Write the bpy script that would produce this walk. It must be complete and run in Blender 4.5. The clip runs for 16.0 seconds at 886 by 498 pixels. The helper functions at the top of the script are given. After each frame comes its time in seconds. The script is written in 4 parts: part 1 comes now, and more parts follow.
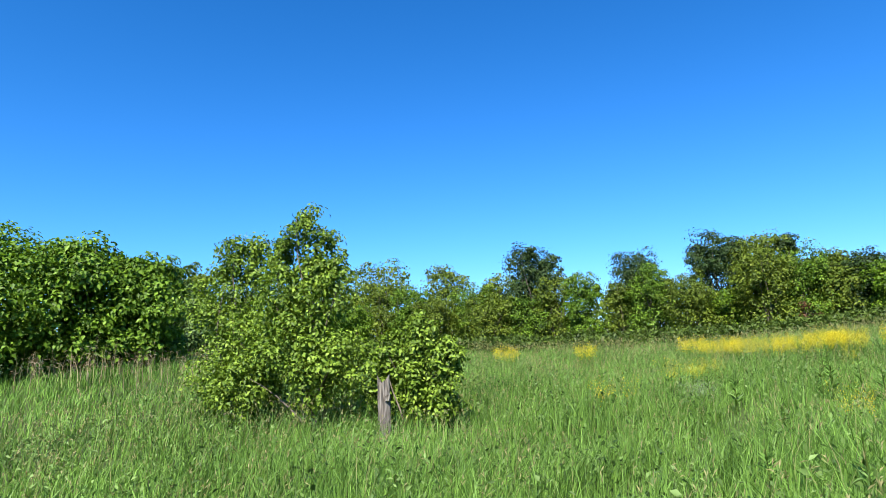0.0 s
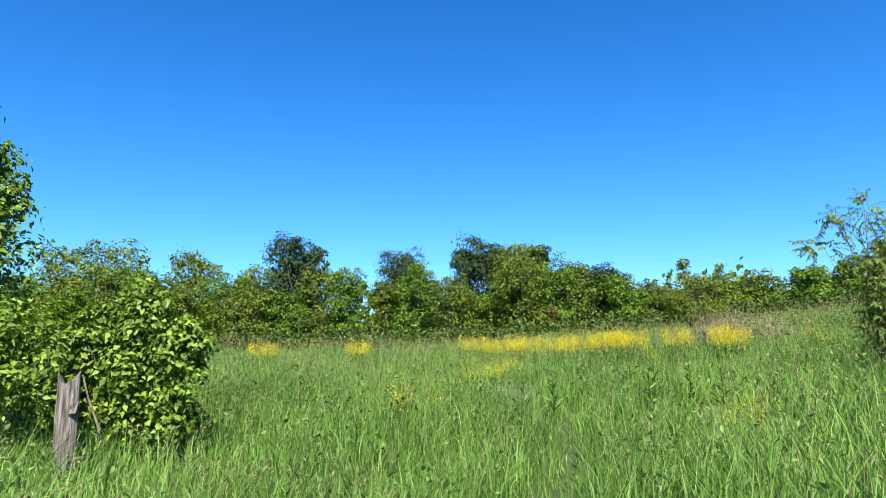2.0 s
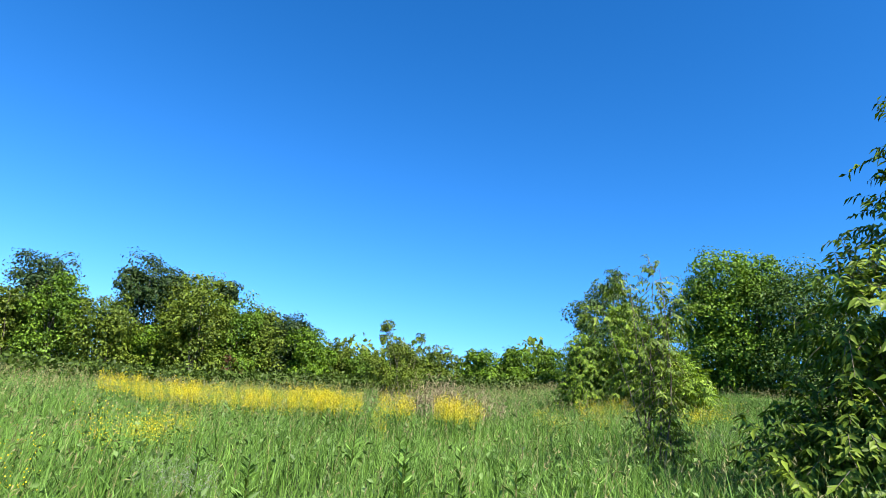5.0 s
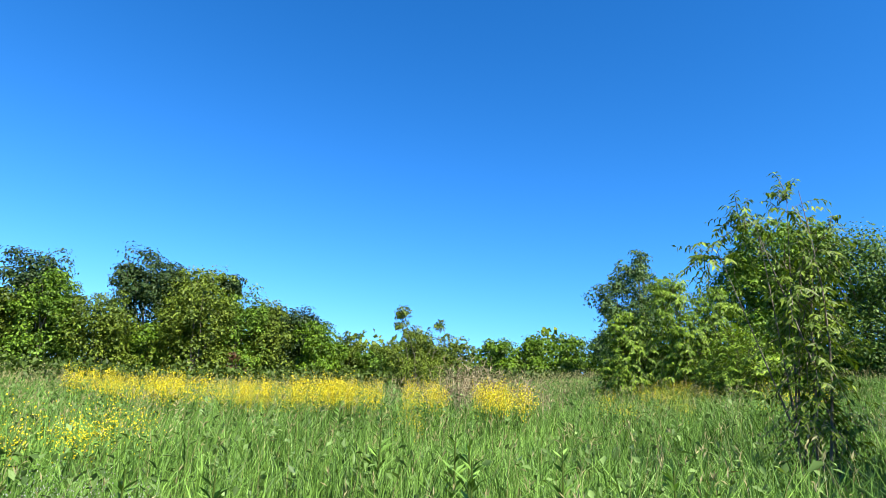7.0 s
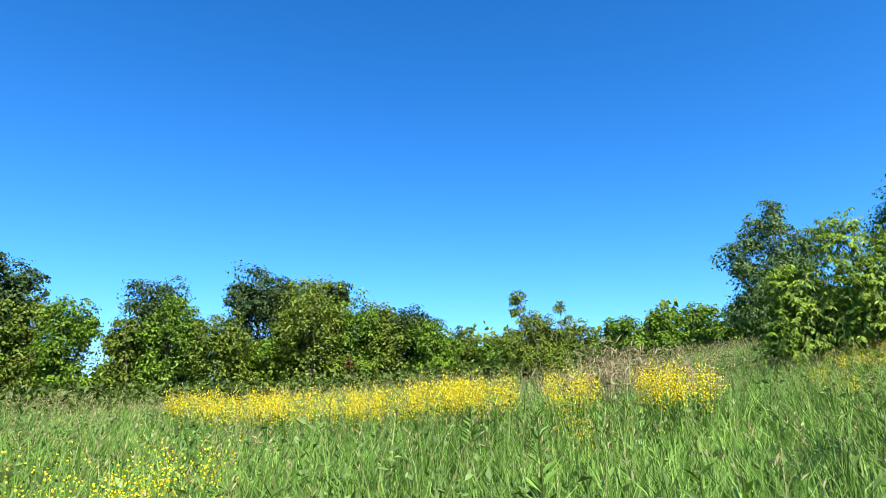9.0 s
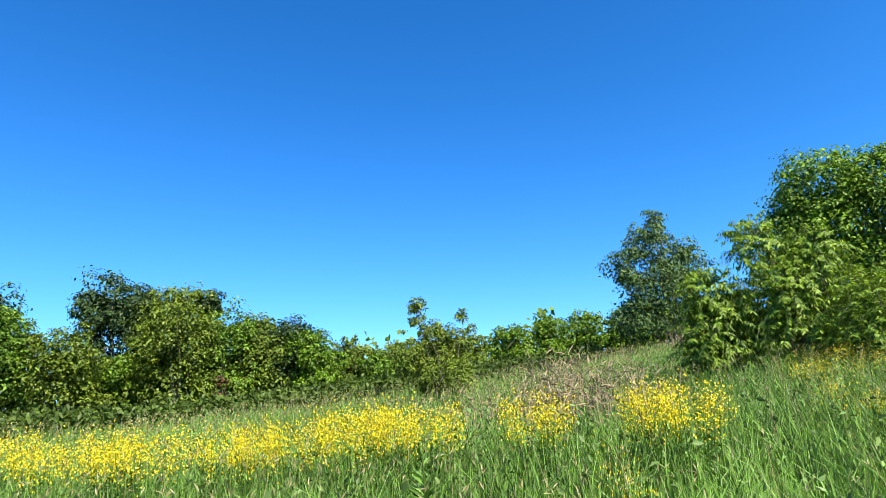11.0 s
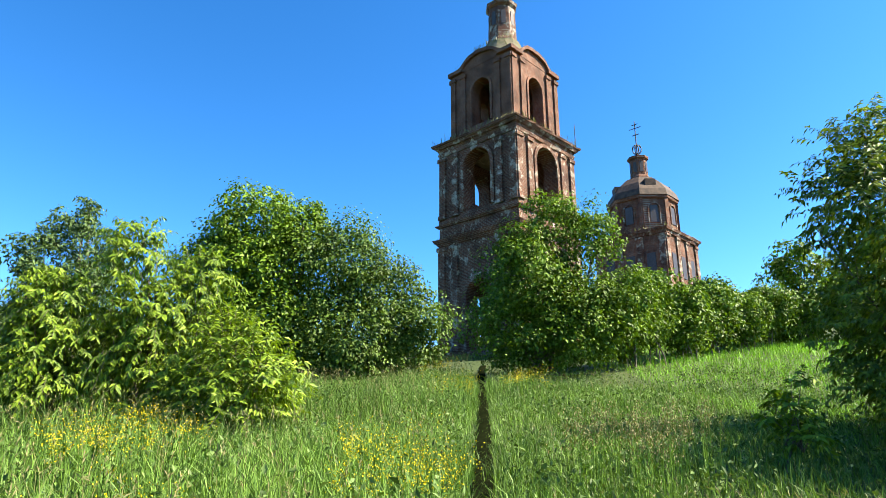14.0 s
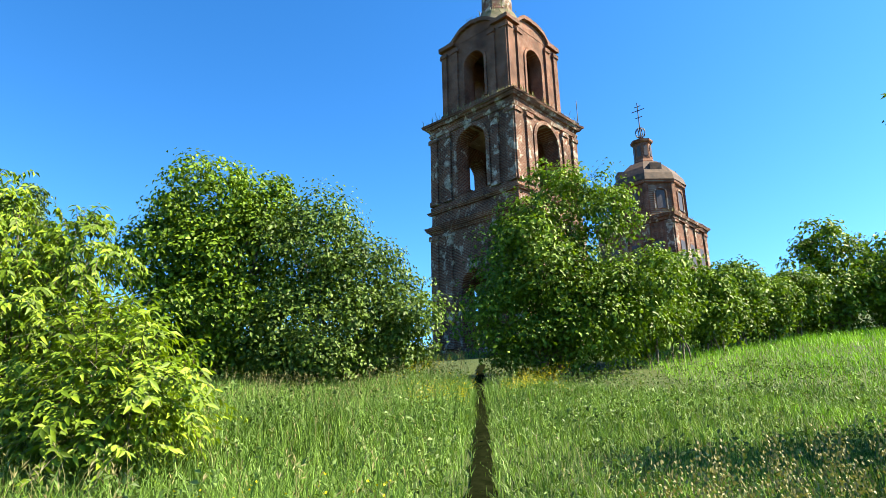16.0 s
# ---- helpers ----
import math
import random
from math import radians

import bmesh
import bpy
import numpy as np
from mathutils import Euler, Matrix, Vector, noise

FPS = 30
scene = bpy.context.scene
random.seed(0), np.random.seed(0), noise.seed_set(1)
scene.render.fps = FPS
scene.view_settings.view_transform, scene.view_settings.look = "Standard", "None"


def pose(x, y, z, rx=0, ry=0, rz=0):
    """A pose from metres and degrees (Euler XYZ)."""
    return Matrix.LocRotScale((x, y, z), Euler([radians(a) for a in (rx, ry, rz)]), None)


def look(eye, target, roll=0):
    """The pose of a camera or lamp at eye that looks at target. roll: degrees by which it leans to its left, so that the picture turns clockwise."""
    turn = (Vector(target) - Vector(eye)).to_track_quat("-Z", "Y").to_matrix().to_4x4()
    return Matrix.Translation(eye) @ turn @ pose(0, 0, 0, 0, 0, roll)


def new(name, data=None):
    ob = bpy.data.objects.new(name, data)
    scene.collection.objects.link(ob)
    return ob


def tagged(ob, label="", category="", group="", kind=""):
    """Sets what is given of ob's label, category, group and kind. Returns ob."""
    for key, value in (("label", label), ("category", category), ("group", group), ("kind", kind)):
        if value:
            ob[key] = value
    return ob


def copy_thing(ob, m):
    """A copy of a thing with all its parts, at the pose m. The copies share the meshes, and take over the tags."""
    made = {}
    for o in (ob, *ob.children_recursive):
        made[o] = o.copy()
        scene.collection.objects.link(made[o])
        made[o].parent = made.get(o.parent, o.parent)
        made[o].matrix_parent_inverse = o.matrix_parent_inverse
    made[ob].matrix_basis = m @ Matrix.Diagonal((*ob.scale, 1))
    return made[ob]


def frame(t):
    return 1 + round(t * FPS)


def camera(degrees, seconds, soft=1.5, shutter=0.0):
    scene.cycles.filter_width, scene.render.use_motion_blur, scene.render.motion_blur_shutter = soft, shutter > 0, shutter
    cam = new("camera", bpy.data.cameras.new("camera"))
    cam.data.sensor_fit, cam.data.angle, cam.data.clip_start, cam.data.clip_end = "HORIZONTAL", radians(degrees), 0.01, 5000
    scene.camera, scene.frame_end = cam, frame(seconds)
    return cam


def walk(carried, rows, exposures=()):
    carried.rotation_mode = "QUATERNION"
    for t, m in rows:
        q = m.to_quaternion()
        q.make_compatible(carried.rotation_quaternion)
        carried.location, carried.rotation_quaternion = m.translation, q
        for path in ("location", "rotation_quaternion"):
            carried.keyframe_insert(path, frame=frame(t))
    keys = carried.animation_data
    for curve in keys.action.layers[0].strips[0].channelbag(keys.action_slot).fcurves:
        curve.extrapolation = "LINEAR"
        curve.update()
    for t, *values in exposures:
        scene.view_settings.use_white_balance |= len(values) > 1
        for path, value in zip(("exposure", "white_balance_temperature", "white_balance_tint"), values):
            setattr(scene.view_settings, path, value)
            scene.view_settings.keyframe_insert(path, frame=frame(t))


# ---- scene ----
cam = camera(71.0, 16.0, soft=0.6)
PATH = [
    (0, (0.987, -1.577, 1.686), (0.319, 0.267, 2.076), -1.6),
    (0.5, (0.733, -0.742, 1.628), (0.213, 1.149, 2.018), -1.9),
    (1, (0.466, 0.069, 1.584), (0.128, 2.005, 1.953), -2.3),
    (1.5, (0.233, 0.783, 1.651), (0.109, 2.746, 2.01), -2.0),
    (2, (-0.022, 1.399, 1.634), (0.058, 3.361, 2.013), -1.0),
    (2.5, (0.014, 2.215, 1.656), (0.192, 4.165, 2.067), -2.4),
    (3, (0.084, 3.001, 1.693), (0.391, 4.928, 2.132), -2.6),
    (3.5, (0.046, 3.603, 1.7), (0.611, 5.46, 2.182), -0.2),
    (4, (0.073, 3.949, 1.725), (0.903, 5.688, 2.26), 3.1),
    (4.2, (0.109, 4.102, 1.743), (1.03, 5.787, 2.304), 4.2),
    (6.3, (0.843, 6.403, 1.667), (1.843, 8.033, 2.253), 4.4),
    (6.5, (0.966, 6.623, 1.647), (1.959, 8.26, 2.226), 4.1),
    (7, (1.162, 7.098, 1.733), (2.128, 8.755, 2.299), 2.7),
    (7.5, (1.337, 7.442, 1.769), (2.22, 9.148, 2.328), 0.8),
    (8, (1.547, 7.915, 1.855), (2.38, 9.654, 2.387), -0.6),
    (8.5, (1.636, 8.293, 1.855), (2.364, 10.08, 2.382), -2.1),
    (8.7, (1.683, 8.489, 1.871), (2.365, 10.291, 2.408), -2.1),
    (10.8, (1.901, 10.505, 2.199), (2.736, 12.237, 2.748), -5.4),
    (11, (2.009, 10.726, 2.228), (3.04, 12.35, 2.776), -4.7),
    (11.5, (2.293, 11.069, 2.278), (3.774, 12.295, 2.83), -4.3),
    (12, (2.749, 11.227, 2.402), (4.492, 12.048, 2.942), -2.5),
    (12.5, (3.348, 11.342, 2.501), (5.2, 11.875, 3.032), -1.2),
    (13, (4.155, 11.285, 2.583), (6.039, 11.69, 3.119), -0.5),
    (13.5, (4.894, 11.216, 2.609), (6.788, 11.562, 3.147), -0.2),
    (14, (5.726, 11.263, 2.708), (7.62, 11.603, 3.251), -0.2),
    (14.5, (6.549, 11.331, 2.805), (8.446, 11.668, 3.339), -0.6),
    (15, (7.343, 11.386, 2.896), (9.239, 11.73, 3.428), -0.8),
    (15.5, (8.12, 11.504, 2.982), (10.017, 11.841, 3.518), -0.8),
    (16, (8.872, 11.586, 3.056), (10.77, 11.919, 3.593), -1.3),
]
walk(cam, [(t, look(eye, target, roll)) for t, eye, target, roll in PATH],
     [(0.0, 1.25, 6500, 10), (4.0, 1.31, 6550, 10), (8.5, 1.43, 6600, 10), (11.0, 1.39, 6600, 10), (12.3, 1.60, 7000, 10), (14.0, 1.81, 7500, 9), (16.0, 1.87, 7800, 9)])

# ---- world and sun ----
SUN_BEARING, SUN_HEIGHT = 176.0, 46.0
world = bpy.data.worlds.new("sky")
scene.world = world
world.use_nodes = True
wn = world.node_tree.nodes
sky = wn.new("ShaderNodeTexSky")
sky.sky_type = "NISHITA"
sky.sun_disc = False
sky.sun_elevation = radians(SUN_HEIGHT)
sky.sun_rotation = radians(SUN_BEARING)
sky.air_density, sky.dust_density, sky.ozone_density = 1.0, 0.3, 1.6
# a very clear sky: deep blue overhead, paler towards the horizon
split, merge = wn.new("ShaderNodeSeparateColor"), wn.new("ShaderNodeCombineColor")
world.node_tree.links.new(sky.outputs[0], split.inputs[0])
for i, (gain, power) in enumerate(((0.19, 1.9), (0.86, 1.25), (1.44, 1.22))):
    curve, scale = wn.new("ShaderNodeMath"), wn.new("ShaderNodeMath")
    curve.operation, scale.operation = "POWER", "MULTIPLY"
    curve.inputs[1].default_value, scale.inputs[1].default_value = power, gain
    world.node_tree.links.new(split.outputs[i], curve.inputs[0])
    world.node_tree.links.new(curve.outputs[0], scale.inputs[0])
    world.node_tree.links.new(scale.outputs[0], merge.inputs[i])
world.node_tree.links.new(merge.outputs[0], wn["Background"].inputs[0])
wn["Background"].inputs[1].default_value = 0.052
sun = new("sun", bpy.data.lights.new("sun", "SUN"))
sun.data.energy, sun.data.angle, sun.data.color = 5.0, radians(0.53), (1.0, 0.95, 0.84)
sb, se = radians(SUN_BEARING), radians(SUN_HEIGHT)
SUN_DIR = Vector((math.sin(sb) * math.cos(se), math.cos(sb) * math.cos(se), math.sin(se)))
sun.matrix_world = look(SUN_DIR * 100, (0, 0, 0))

# ---- materials ----


class Mat:
    """A node material with a few short ways to add nodes."""

    def __init__(self, name, rough=0.8):
        self.m = bpy.data.materials.new(name)
        self.m.use_nodes = True
        self.t = self.m.node_tree
        self.b = self.t.nodes["Principled BSDF"]
        self.b.inputs["Roughness"].default_value = rough
        self.b.inputs["Specular IOR Level"].default_value = 0.3

    def node(self, kind, **values):
        n = self.t.nodes.new(kind)
        for key, value in values.items():
            n.inputs[key.replace("_", " ")].default_value = value
        return n

    def link(self, a, b):
        self.t.links.new(a, b)

    def noise(self, scale, detail=4.0, rough=0.55, coords="Object"):
        c = self.t.nodes.new("ShaderNodeTexCoord")
        n = self.node("ShaderNodeTexNoise", Scale=scale, Detail=detail, Roughness=rough)
        self.link(c.outputs[coords], n.inputs["Vector"])
        return n.outputs["Fac"]

    def ramp(self, fac, *stops):
        r = self.t.nodes.new("ShaderNodeValToRGB")
        while len(r.color_ramp.elements) < len(stops):
            r.color_ramp.elements.new(0.5)
        for e, (p, col) in zip(r.color_ramp.elements, stops):
            e.position, e.color = p, (*col, 1)
        self.link(fac, r.inputs[0])
        return r.outputs[0]

    def mix(self, fac, a, b, blend="MIX"):
        n = self.t.nodes.new("ShaderNodeMix")
        n.data_type, n.blend_type = "RGBA", blend
        for v, k in ((fac, 0), (a, 6), (b, 7)):
            if isinstance(v, (int, float)):
                n.inputs[k].default_value = v
            elif isinstance(v, tuple):
                n.inputs[k].default_value = (*v, 1)
            else:
                self.link(v, n.inputs[k])
        return n.outputs[2]

    def bump(self, height, strength, distance):
        n = self.node("ShaderNodeBump", Strength=strength, Distance=distance)
        self.link(height, n.inputs["Height"])
        self.link(n.outputs[0], self.b.inputs["Normal"])

    def colour(self, out):
        self.link(out, self.b.inputs["Base Color"])


def leaf_material(name, dark, mid, light, glow=0.35, rough=0.5, patch=0.35):
    """Leaves or grass: each blade its own shade, patches over metres, light passing through."""
    m = Mat(name, rough)
    g = m.t.nodes.new("ShaderNodeNewGeometry")
    each = m.ramp(g.outputs["Random Per Island"], (0.0, dark), (0.5, mid), (1.0, light))
    broad = m.ramp(m.noise(patch, 3.0), (0.3, dark), (0.7, light))
    col = m.mix(0.35, each, broad)
    m.colour(col)
    m.b.inputs["Specular IOR Level"].default_value = 0.2
    tr = m.t.nodes.new("ShaderNodeBsdfTranslucent")
    warm = m.mix(1.0, col, (1.25, 1.3, 0.55), "MULTIPLY")
    m.link(warm, tr.inputs["Color"])
    mix = m.t.nodes.new("ShaderNodeMixShader")
    mix.inputs[0].default_value = glow
    m.link(m.b.outputs[0], mix.inputs[1])
    m.link(tr.outputs[0], mix.inputs[2])
    m.link(mix.outputs[0], m.t.nodes["Material Output"].inputs["Surface"])
    return m.m


def bark_material(name, dark, light):
    m = Mat(name, 0.9)
    n = m.noise(14.0, 6.0)
    m.colour(m.ramp(n, (0.3, dark), (0.7, light)))
    m.bump(n, 0.6, 0.02)
    return m.m


def plain_material(name, a, b, scale=6.0, rough=0.85, bump=0.3):
    m = Mat(name, rough)
    n = m.noise(scale, 6.0)
    m.colour(m.ramp(n, (0.3, a), (0.7, b)))
    m.bump(n, bump, 0.03)
    return m.m


def soil_material():
    m = Mat("meadow_ground", 0.95)
    fine = m.ramp(m.noise(9.0, 8.0), (0.3, (0.014, 0.02, 0.006)), (0.55, (0.034, 0.05, 0.01)), (0.8, (0.075, 0.082, 0.024)))
    broad = m.ramp(m.noise(0.12, 4.0), (0.35, (0.034, 0.066, 0.013)), (0.65, (0.075, 0.108, 0.024)))
    m.colour(m.mix(0.5, fine, broad))
    m.bump(m.noise(5.0, 8.0), 0.8, 0.15)
    return m.m


def masonry(name, plaster=0.5, tone=1.0):
    """Old brick in courses, with pale plaster left in patches, stains and eroded joints."""
    m = Mat(name, 0.9)
    c = m.t.nodes.new("ShaderNodeTexCoord")
    sep = m.t.nodes.new("ShaderNodeSeparateXYZ")
    m.link(c.outputs["Object"], sep.inputs[0])
    add = m.t.nodes.new("ShaderNodeMath")
    m.link(sep.outputs[0], add.inputs[0])
    m.link(sep.outputs[1], add.inputs[1])
    com = m.t.nodes.new("ShaderNodeCombineXYZ")
    m.link(add.outputs[0], com.inputs[0])
    m.link(sep.outputs[2], com.inputs[1])
    br = m.node("ShaderNodeTexBrick", Scale=1.0, Mortar_Size=0.008, Brick_Width=0.28, Row_Height=0.085, Bias=0.0)
    br.inputs["Color1"].default_value = (0.52 * tone, 0.19 * tone, 0.10 * tone, 1)
    br.inputs["Color2"].default_value = (0.32 * tone, 0.115 * tone, 0.065 * tone, 1)
    br.inputs["Mortar"].default_value = (0.30, 0.25, 0.19, 1)
    m.link(com.outputs[0], br.inputs["Vector"])
    stain = m.ramp(m.noise(0.9, 7.0, 0.65), (0.36, (0.13, 0.10, 0.08)), (0.66, (0.85, 0.85, 0.85)))
    brick = m.mix(0.75, br.outputs["Color"], stain, "MULTIPLY")
    mask = m.ramp(m.noise(1.6, 8.0, 0.7), (plaster, (0, 0, 0)), (plaster + 0.06, (1, 1, 1)))
    pl = m.ramp(m.noise(5.0, 6.0), (0.3, (0.13, 0.115, 0.09)), (0.7, (0.5, 0.43, 0.34)))
    m.colour(m.mix(mask, brick, pl))
    h = m.mix(0.5, br.outputs["Fac"], m.noise(6.0, 8.0))
    m.bump(h, 0.7, 0.05)
    return m.m


GRASS = leaf_material("meadow_grass", (0.023, 0.0549, 0.00672), (0.0758, 0.163, 0.0225), (0.215, 0.372, 0.0697), 0.20)
GRASS_SHORT = leaf_material("slope_grass", (0.0341, 0.101, 0.00473), (0.129, 0.312, 0.0169), (0.301, 0.62, 0.045), 0.20)
SEED = leaf_material("seed_heads", (0.109, 0.118, 0.0367), (0.195, 0.184, 0.0706), (0.316, 0.283, 0.135), 0.17)
HERB = leaf_material("herb_leaves", (0.0168, 0.0421, 0.00772), (0.0713, 0.132, 0.0254), (0.208, 0.315, 0.0915), 0.2)
NETTLE = leaf_material("nettle_leaves", (0.0152, 0.0304, 0.00445), (0.0405, 0.0693, 0.0095), (0.1, 0.148, 0.0205), 0.17)
PEAR = leaf_material("bush_leaves", (0.019, 0.0419, 0.003), (0.0828, 0.153, 0.012), (0.289, 0.412, 0.0508), 0.24)
ELDER = leaf_material("light_leaves", (0.0273, 0.06, 0.00356), (0.115, 0.212, 0.0144), (0.318, 0.445, 0.0416), 0.26)
ASH = leaf_material("hanging_leaves", (0.0223, 0.0482, 0.00374), (0.0861, 0.149, 0.0122), (0.266, 0.353, 0.0412), 0.24)
LIME = leaf_material("deep_green_leaves", (0.0182, 0.0446, 0.00271), (0.065, 0.136, 0.00749), (0.209, 0.343, 0.0212), 0.20)
MAPLE = leaf_material("maple_leaves", (0.0167, 0.0419, 0.00297), (0.0722, 0.149, 0.0105), (0.213, 0.349, 0.0329), 0.24)
WILLOW = leaf_material("grey_green_leaves", (0.0196, 0.0464, 0.012), (0.056, 0.106, 0.0257), (0.143, 0.226, 0.0615), 0.20)
LILAC = leaf_material("lilac_leaves", (0.021, 0.0464, 0.00632), (0.0637, 0.12, 0.0161), (0.169, 0.274, 0.0422), 0.2)
ELM = leaf_material("dark_elm_leaves", (0.0105, 0.024, 0.0075), (0.027, 0.056, 0.0135), (0.062, 0.104, 0.023), 0.14)
WOODS = leaf_material("far_wood_leaves", (0.0268, 0.05, 0.00495), (0.0861, 0.134, 0.0104), (0.204, 0.262, 0.0269), 0.20)
RUSTY = leaf_material("rusty_leaves", (0.05, 0.022, 0.01), (0.1, 0.045, 0.018), (0.15, 0.075, 0.03), 0.10)
PETAL = leaf_material("yellow_petals", (0.463, 0.354, 0.00515), (0.629, 0.5, 0.0105), (0.756, 0.641, 0.0252), 0.17)
WHITE = leaf_material("white_petals", (0.143, 0.151, 0.117), (0.224, 0.231, 0.191), (0.336, 0.344, 0.302), 0.14)
STRAW = leaf_material("dry_stems", (0.12, 0.09, 0.05), (0.24, 0.185, 0.105), (0.42, 0.34, 0.21), 0.10)
BARK = bark_material("bark", (0.07, 0.055, 0.04), (0.20, 0.17, 0.13))
SOIL = soil_material()
BRICK = masonry("old_brick", 0.62, 0.42)
PALE = masonry("pale_plaster", 0.52, 0.48)
PLASTER = masonry("plastered_brick", 0.56, 0.40)
RED_BRICK = masonry("red_brick", 0.66, 0.56)
RUST = plain_material("rusty_sheet_roof", (0.03, 0.02, 0.014), (0.10, 0.06, 0.038), 2.5, 0.7)
# dark metal; also the painted shade of window and niche openings
IRON_AND_SHADE = plain_material("dark_iron_and_opening_shade", (0.03, 0.03, 0.035), (0.08, 0.07, 0.07), 8.0, 0.5)
RUBBLE = plain_material("mossy_rubble", (0.06, 0.07, 0.03), (0.20, 0.17, 0.11), 3.0, 0.95, 0.8)

# ---- mesh tools ----
rng = np.random.default_rng(7)


def tri_mesh(name, verts, tris):
    me = bpy.data.meshes.new(name)
    verts, tris = np.asarray(verts, np.float32), np.asarray(tris, np.int32)
    me.vertices.add(len(verts))
    me.vertices.foreach_set("co", verts.ravel())
    me.loops.add(tris.size)
    me.loops.foreach_set("vertex_index", tris.ravel())
    me.polygons.add(len(tris))
    me.polygons.foreach_set("loop_start", np.arange(0, tris.size, 3, dtype=np.int32))
    me.update(calc_edges=True)
    return me


def piece(name, me, material, parent=None, label=""):
    ob = new(name, me)
    me.materials.append(material)
    if parent:
        ob.parent = parent
    return tagged(ob, label)


def part(name, bm, material, parent=None, label=""):
    """One bmesh as one mesh object under a thing."""
    me = bpy.data.meshes.new(name)
    bm.normal_update()
    bm.to_mesh(me)
    bm.free()
    return piece(name, me, material, parent, label)


def thing(name, label, category, m, group="", kind=""):
    ob = new(name)
    ob.empty_display_size = 0.3
    ob.matrix_world = m
    return tagged(ob, label, category, group, kind)


def unit(v):
    return v / np.maximum(np.linalg.norm(v, axis=-1, keepdims=True), 1e-6)


def blades(foot, height, width, yaw, bend, lean):
    """Curved grass blades, three triangles each."""
    n = len(foot)
    side = np.stack([np.cos(yaw), np.sin(yaw), 0 * yaw], 1) * (width / 2)[:, None]
    out = np.stack([np.cos(lean), np.sin(lean), 0 * lean], 1)
    up = np.array([0, 0, 1.0])
    mid = foot + up * (height * 0.55)[:, None] + out * (bend * 0.3)[:, None]
    tip = foot + up * (height * np.clip(1 - 0.35 * bend / np.maximum(height, 0.01), 0.3, 1))[:, None] + out * bend[:, None]
    v = np.stack([foot - side, foot + side, mid - side * 0.8, mid + side * 0.8, tip], 1).reshape(-1, 3)
    k = np.arange(n)[:, None, None] * 5
    t = (np.array([[0, 1, 3], [0, 3, 2], [2, 3, 4]])[None] + k).reshape(-1, 3)
    return v, t


def leaves(at, along, length, width, facing=None, fold=0.22):
    """Folded leaves, two triangles each, from a point along a direction; facing: the side that their faces turn to."""
    n = len(at)
    along = unit(along)
    if facing is None:
        facing = rng.normal(size=(n, 3)) + np.array([0, 0, 1.2])
    across = unit(np.cross(along, unit(facing) + rng.normal(size=(n, 3)) * 0.12))
    nor = np.cross(across, along)
    mid = at + along * (length * 0.42)[:, None]
    lift = nor * (width * fold)[:, None]
    tip = at + along * length[:, None] - np.array([0, 0, 1.0]) * (length * 0.12)[:, None]
    v = np.stack([at, mid - across * (width / 2)[:, None] + lift, tip, mid + across * (width / 2)[:, None] + lift], 1).reshape(-1, 3)
    k = np.arange(n)[:, None, None] * 4
    t = (np.array([[0, 1, 2], [0, 2, 3]])[None] + k).reshape(-1, 3)
    return v, t


def tube(points, radii, sides=7):
    """A tapering tube along points."""
    pts = np.asarray(points, float)
    tang = unit(np.gradient(pts, axis=0))
    ref = np.array([0.3, 0.1, 0.95]) if abs(tang[0][2]) < 0.8 else np.array([1.0, 0.2, 0])
    a = unit(np.cross(tang, ref))
    b = np.cross(tang, a)
    ang = np.linspace(0, 2 * math.pi, sides, endpoint=False)
    r = np.asarray(radii)[:, None, None]
    v = pts[:, None] + r * (np.cos(ang)[None, :, None] * a[:, None] + np.sin(ang)[None, :, None] * b[:, None])
    t = []
    for i in range(len(pts) - 1):
        for j in range(sides):
            p, q = i * sides + j, i * sides + (j + 1) % sides
            t += [(p, q, q + sides), (p, q + sides, p + sides)]
    return v.reshape(-1, 3), np.array(t)


def joined(pieces):
    vs, ts, k = [], [], 0
    for v, t in pieces:
        vs.append(v)
        ts.append(t + k)
        k += len(v)
    return np.concatenate(vs), np.concatenate(ts)


# ---- ground ----
GC = (-0.08, 4.905, 3.425, 9.422, -3.109, -1.232, -0.507, -6.911, -0.388, 4.907)


def ground_z(x, y):
    x, y = np.asarray(x, float), np.asarray(y, float)
    a, b = np.tanh(x / 55), np.tanh(y / 55)
    terms = (1, a, b, a * a, a * b, b * b, a ** 3, a * a * b, a * b * b, b ** 3)
    z = sum(c * k for c, k in zip(GC, terms))
    z = z + 1.5 * np.exp(-((x + 21) ** 2 + (y - 24) ** 2) / 340.0)
    z = z - 0.22 * np.exp(-((x - 1.3) ** 2 + (y - 8.0) ** 2) / 9.0)
    return z + 0.04 * np.sin(x * 0.9 + 1.3) * np.sin(y * 0.8) + 0.02 * np.sin(x * 2.3 - y * 1.7)


def gz(x, y):
    return float(ground_z(x, y))


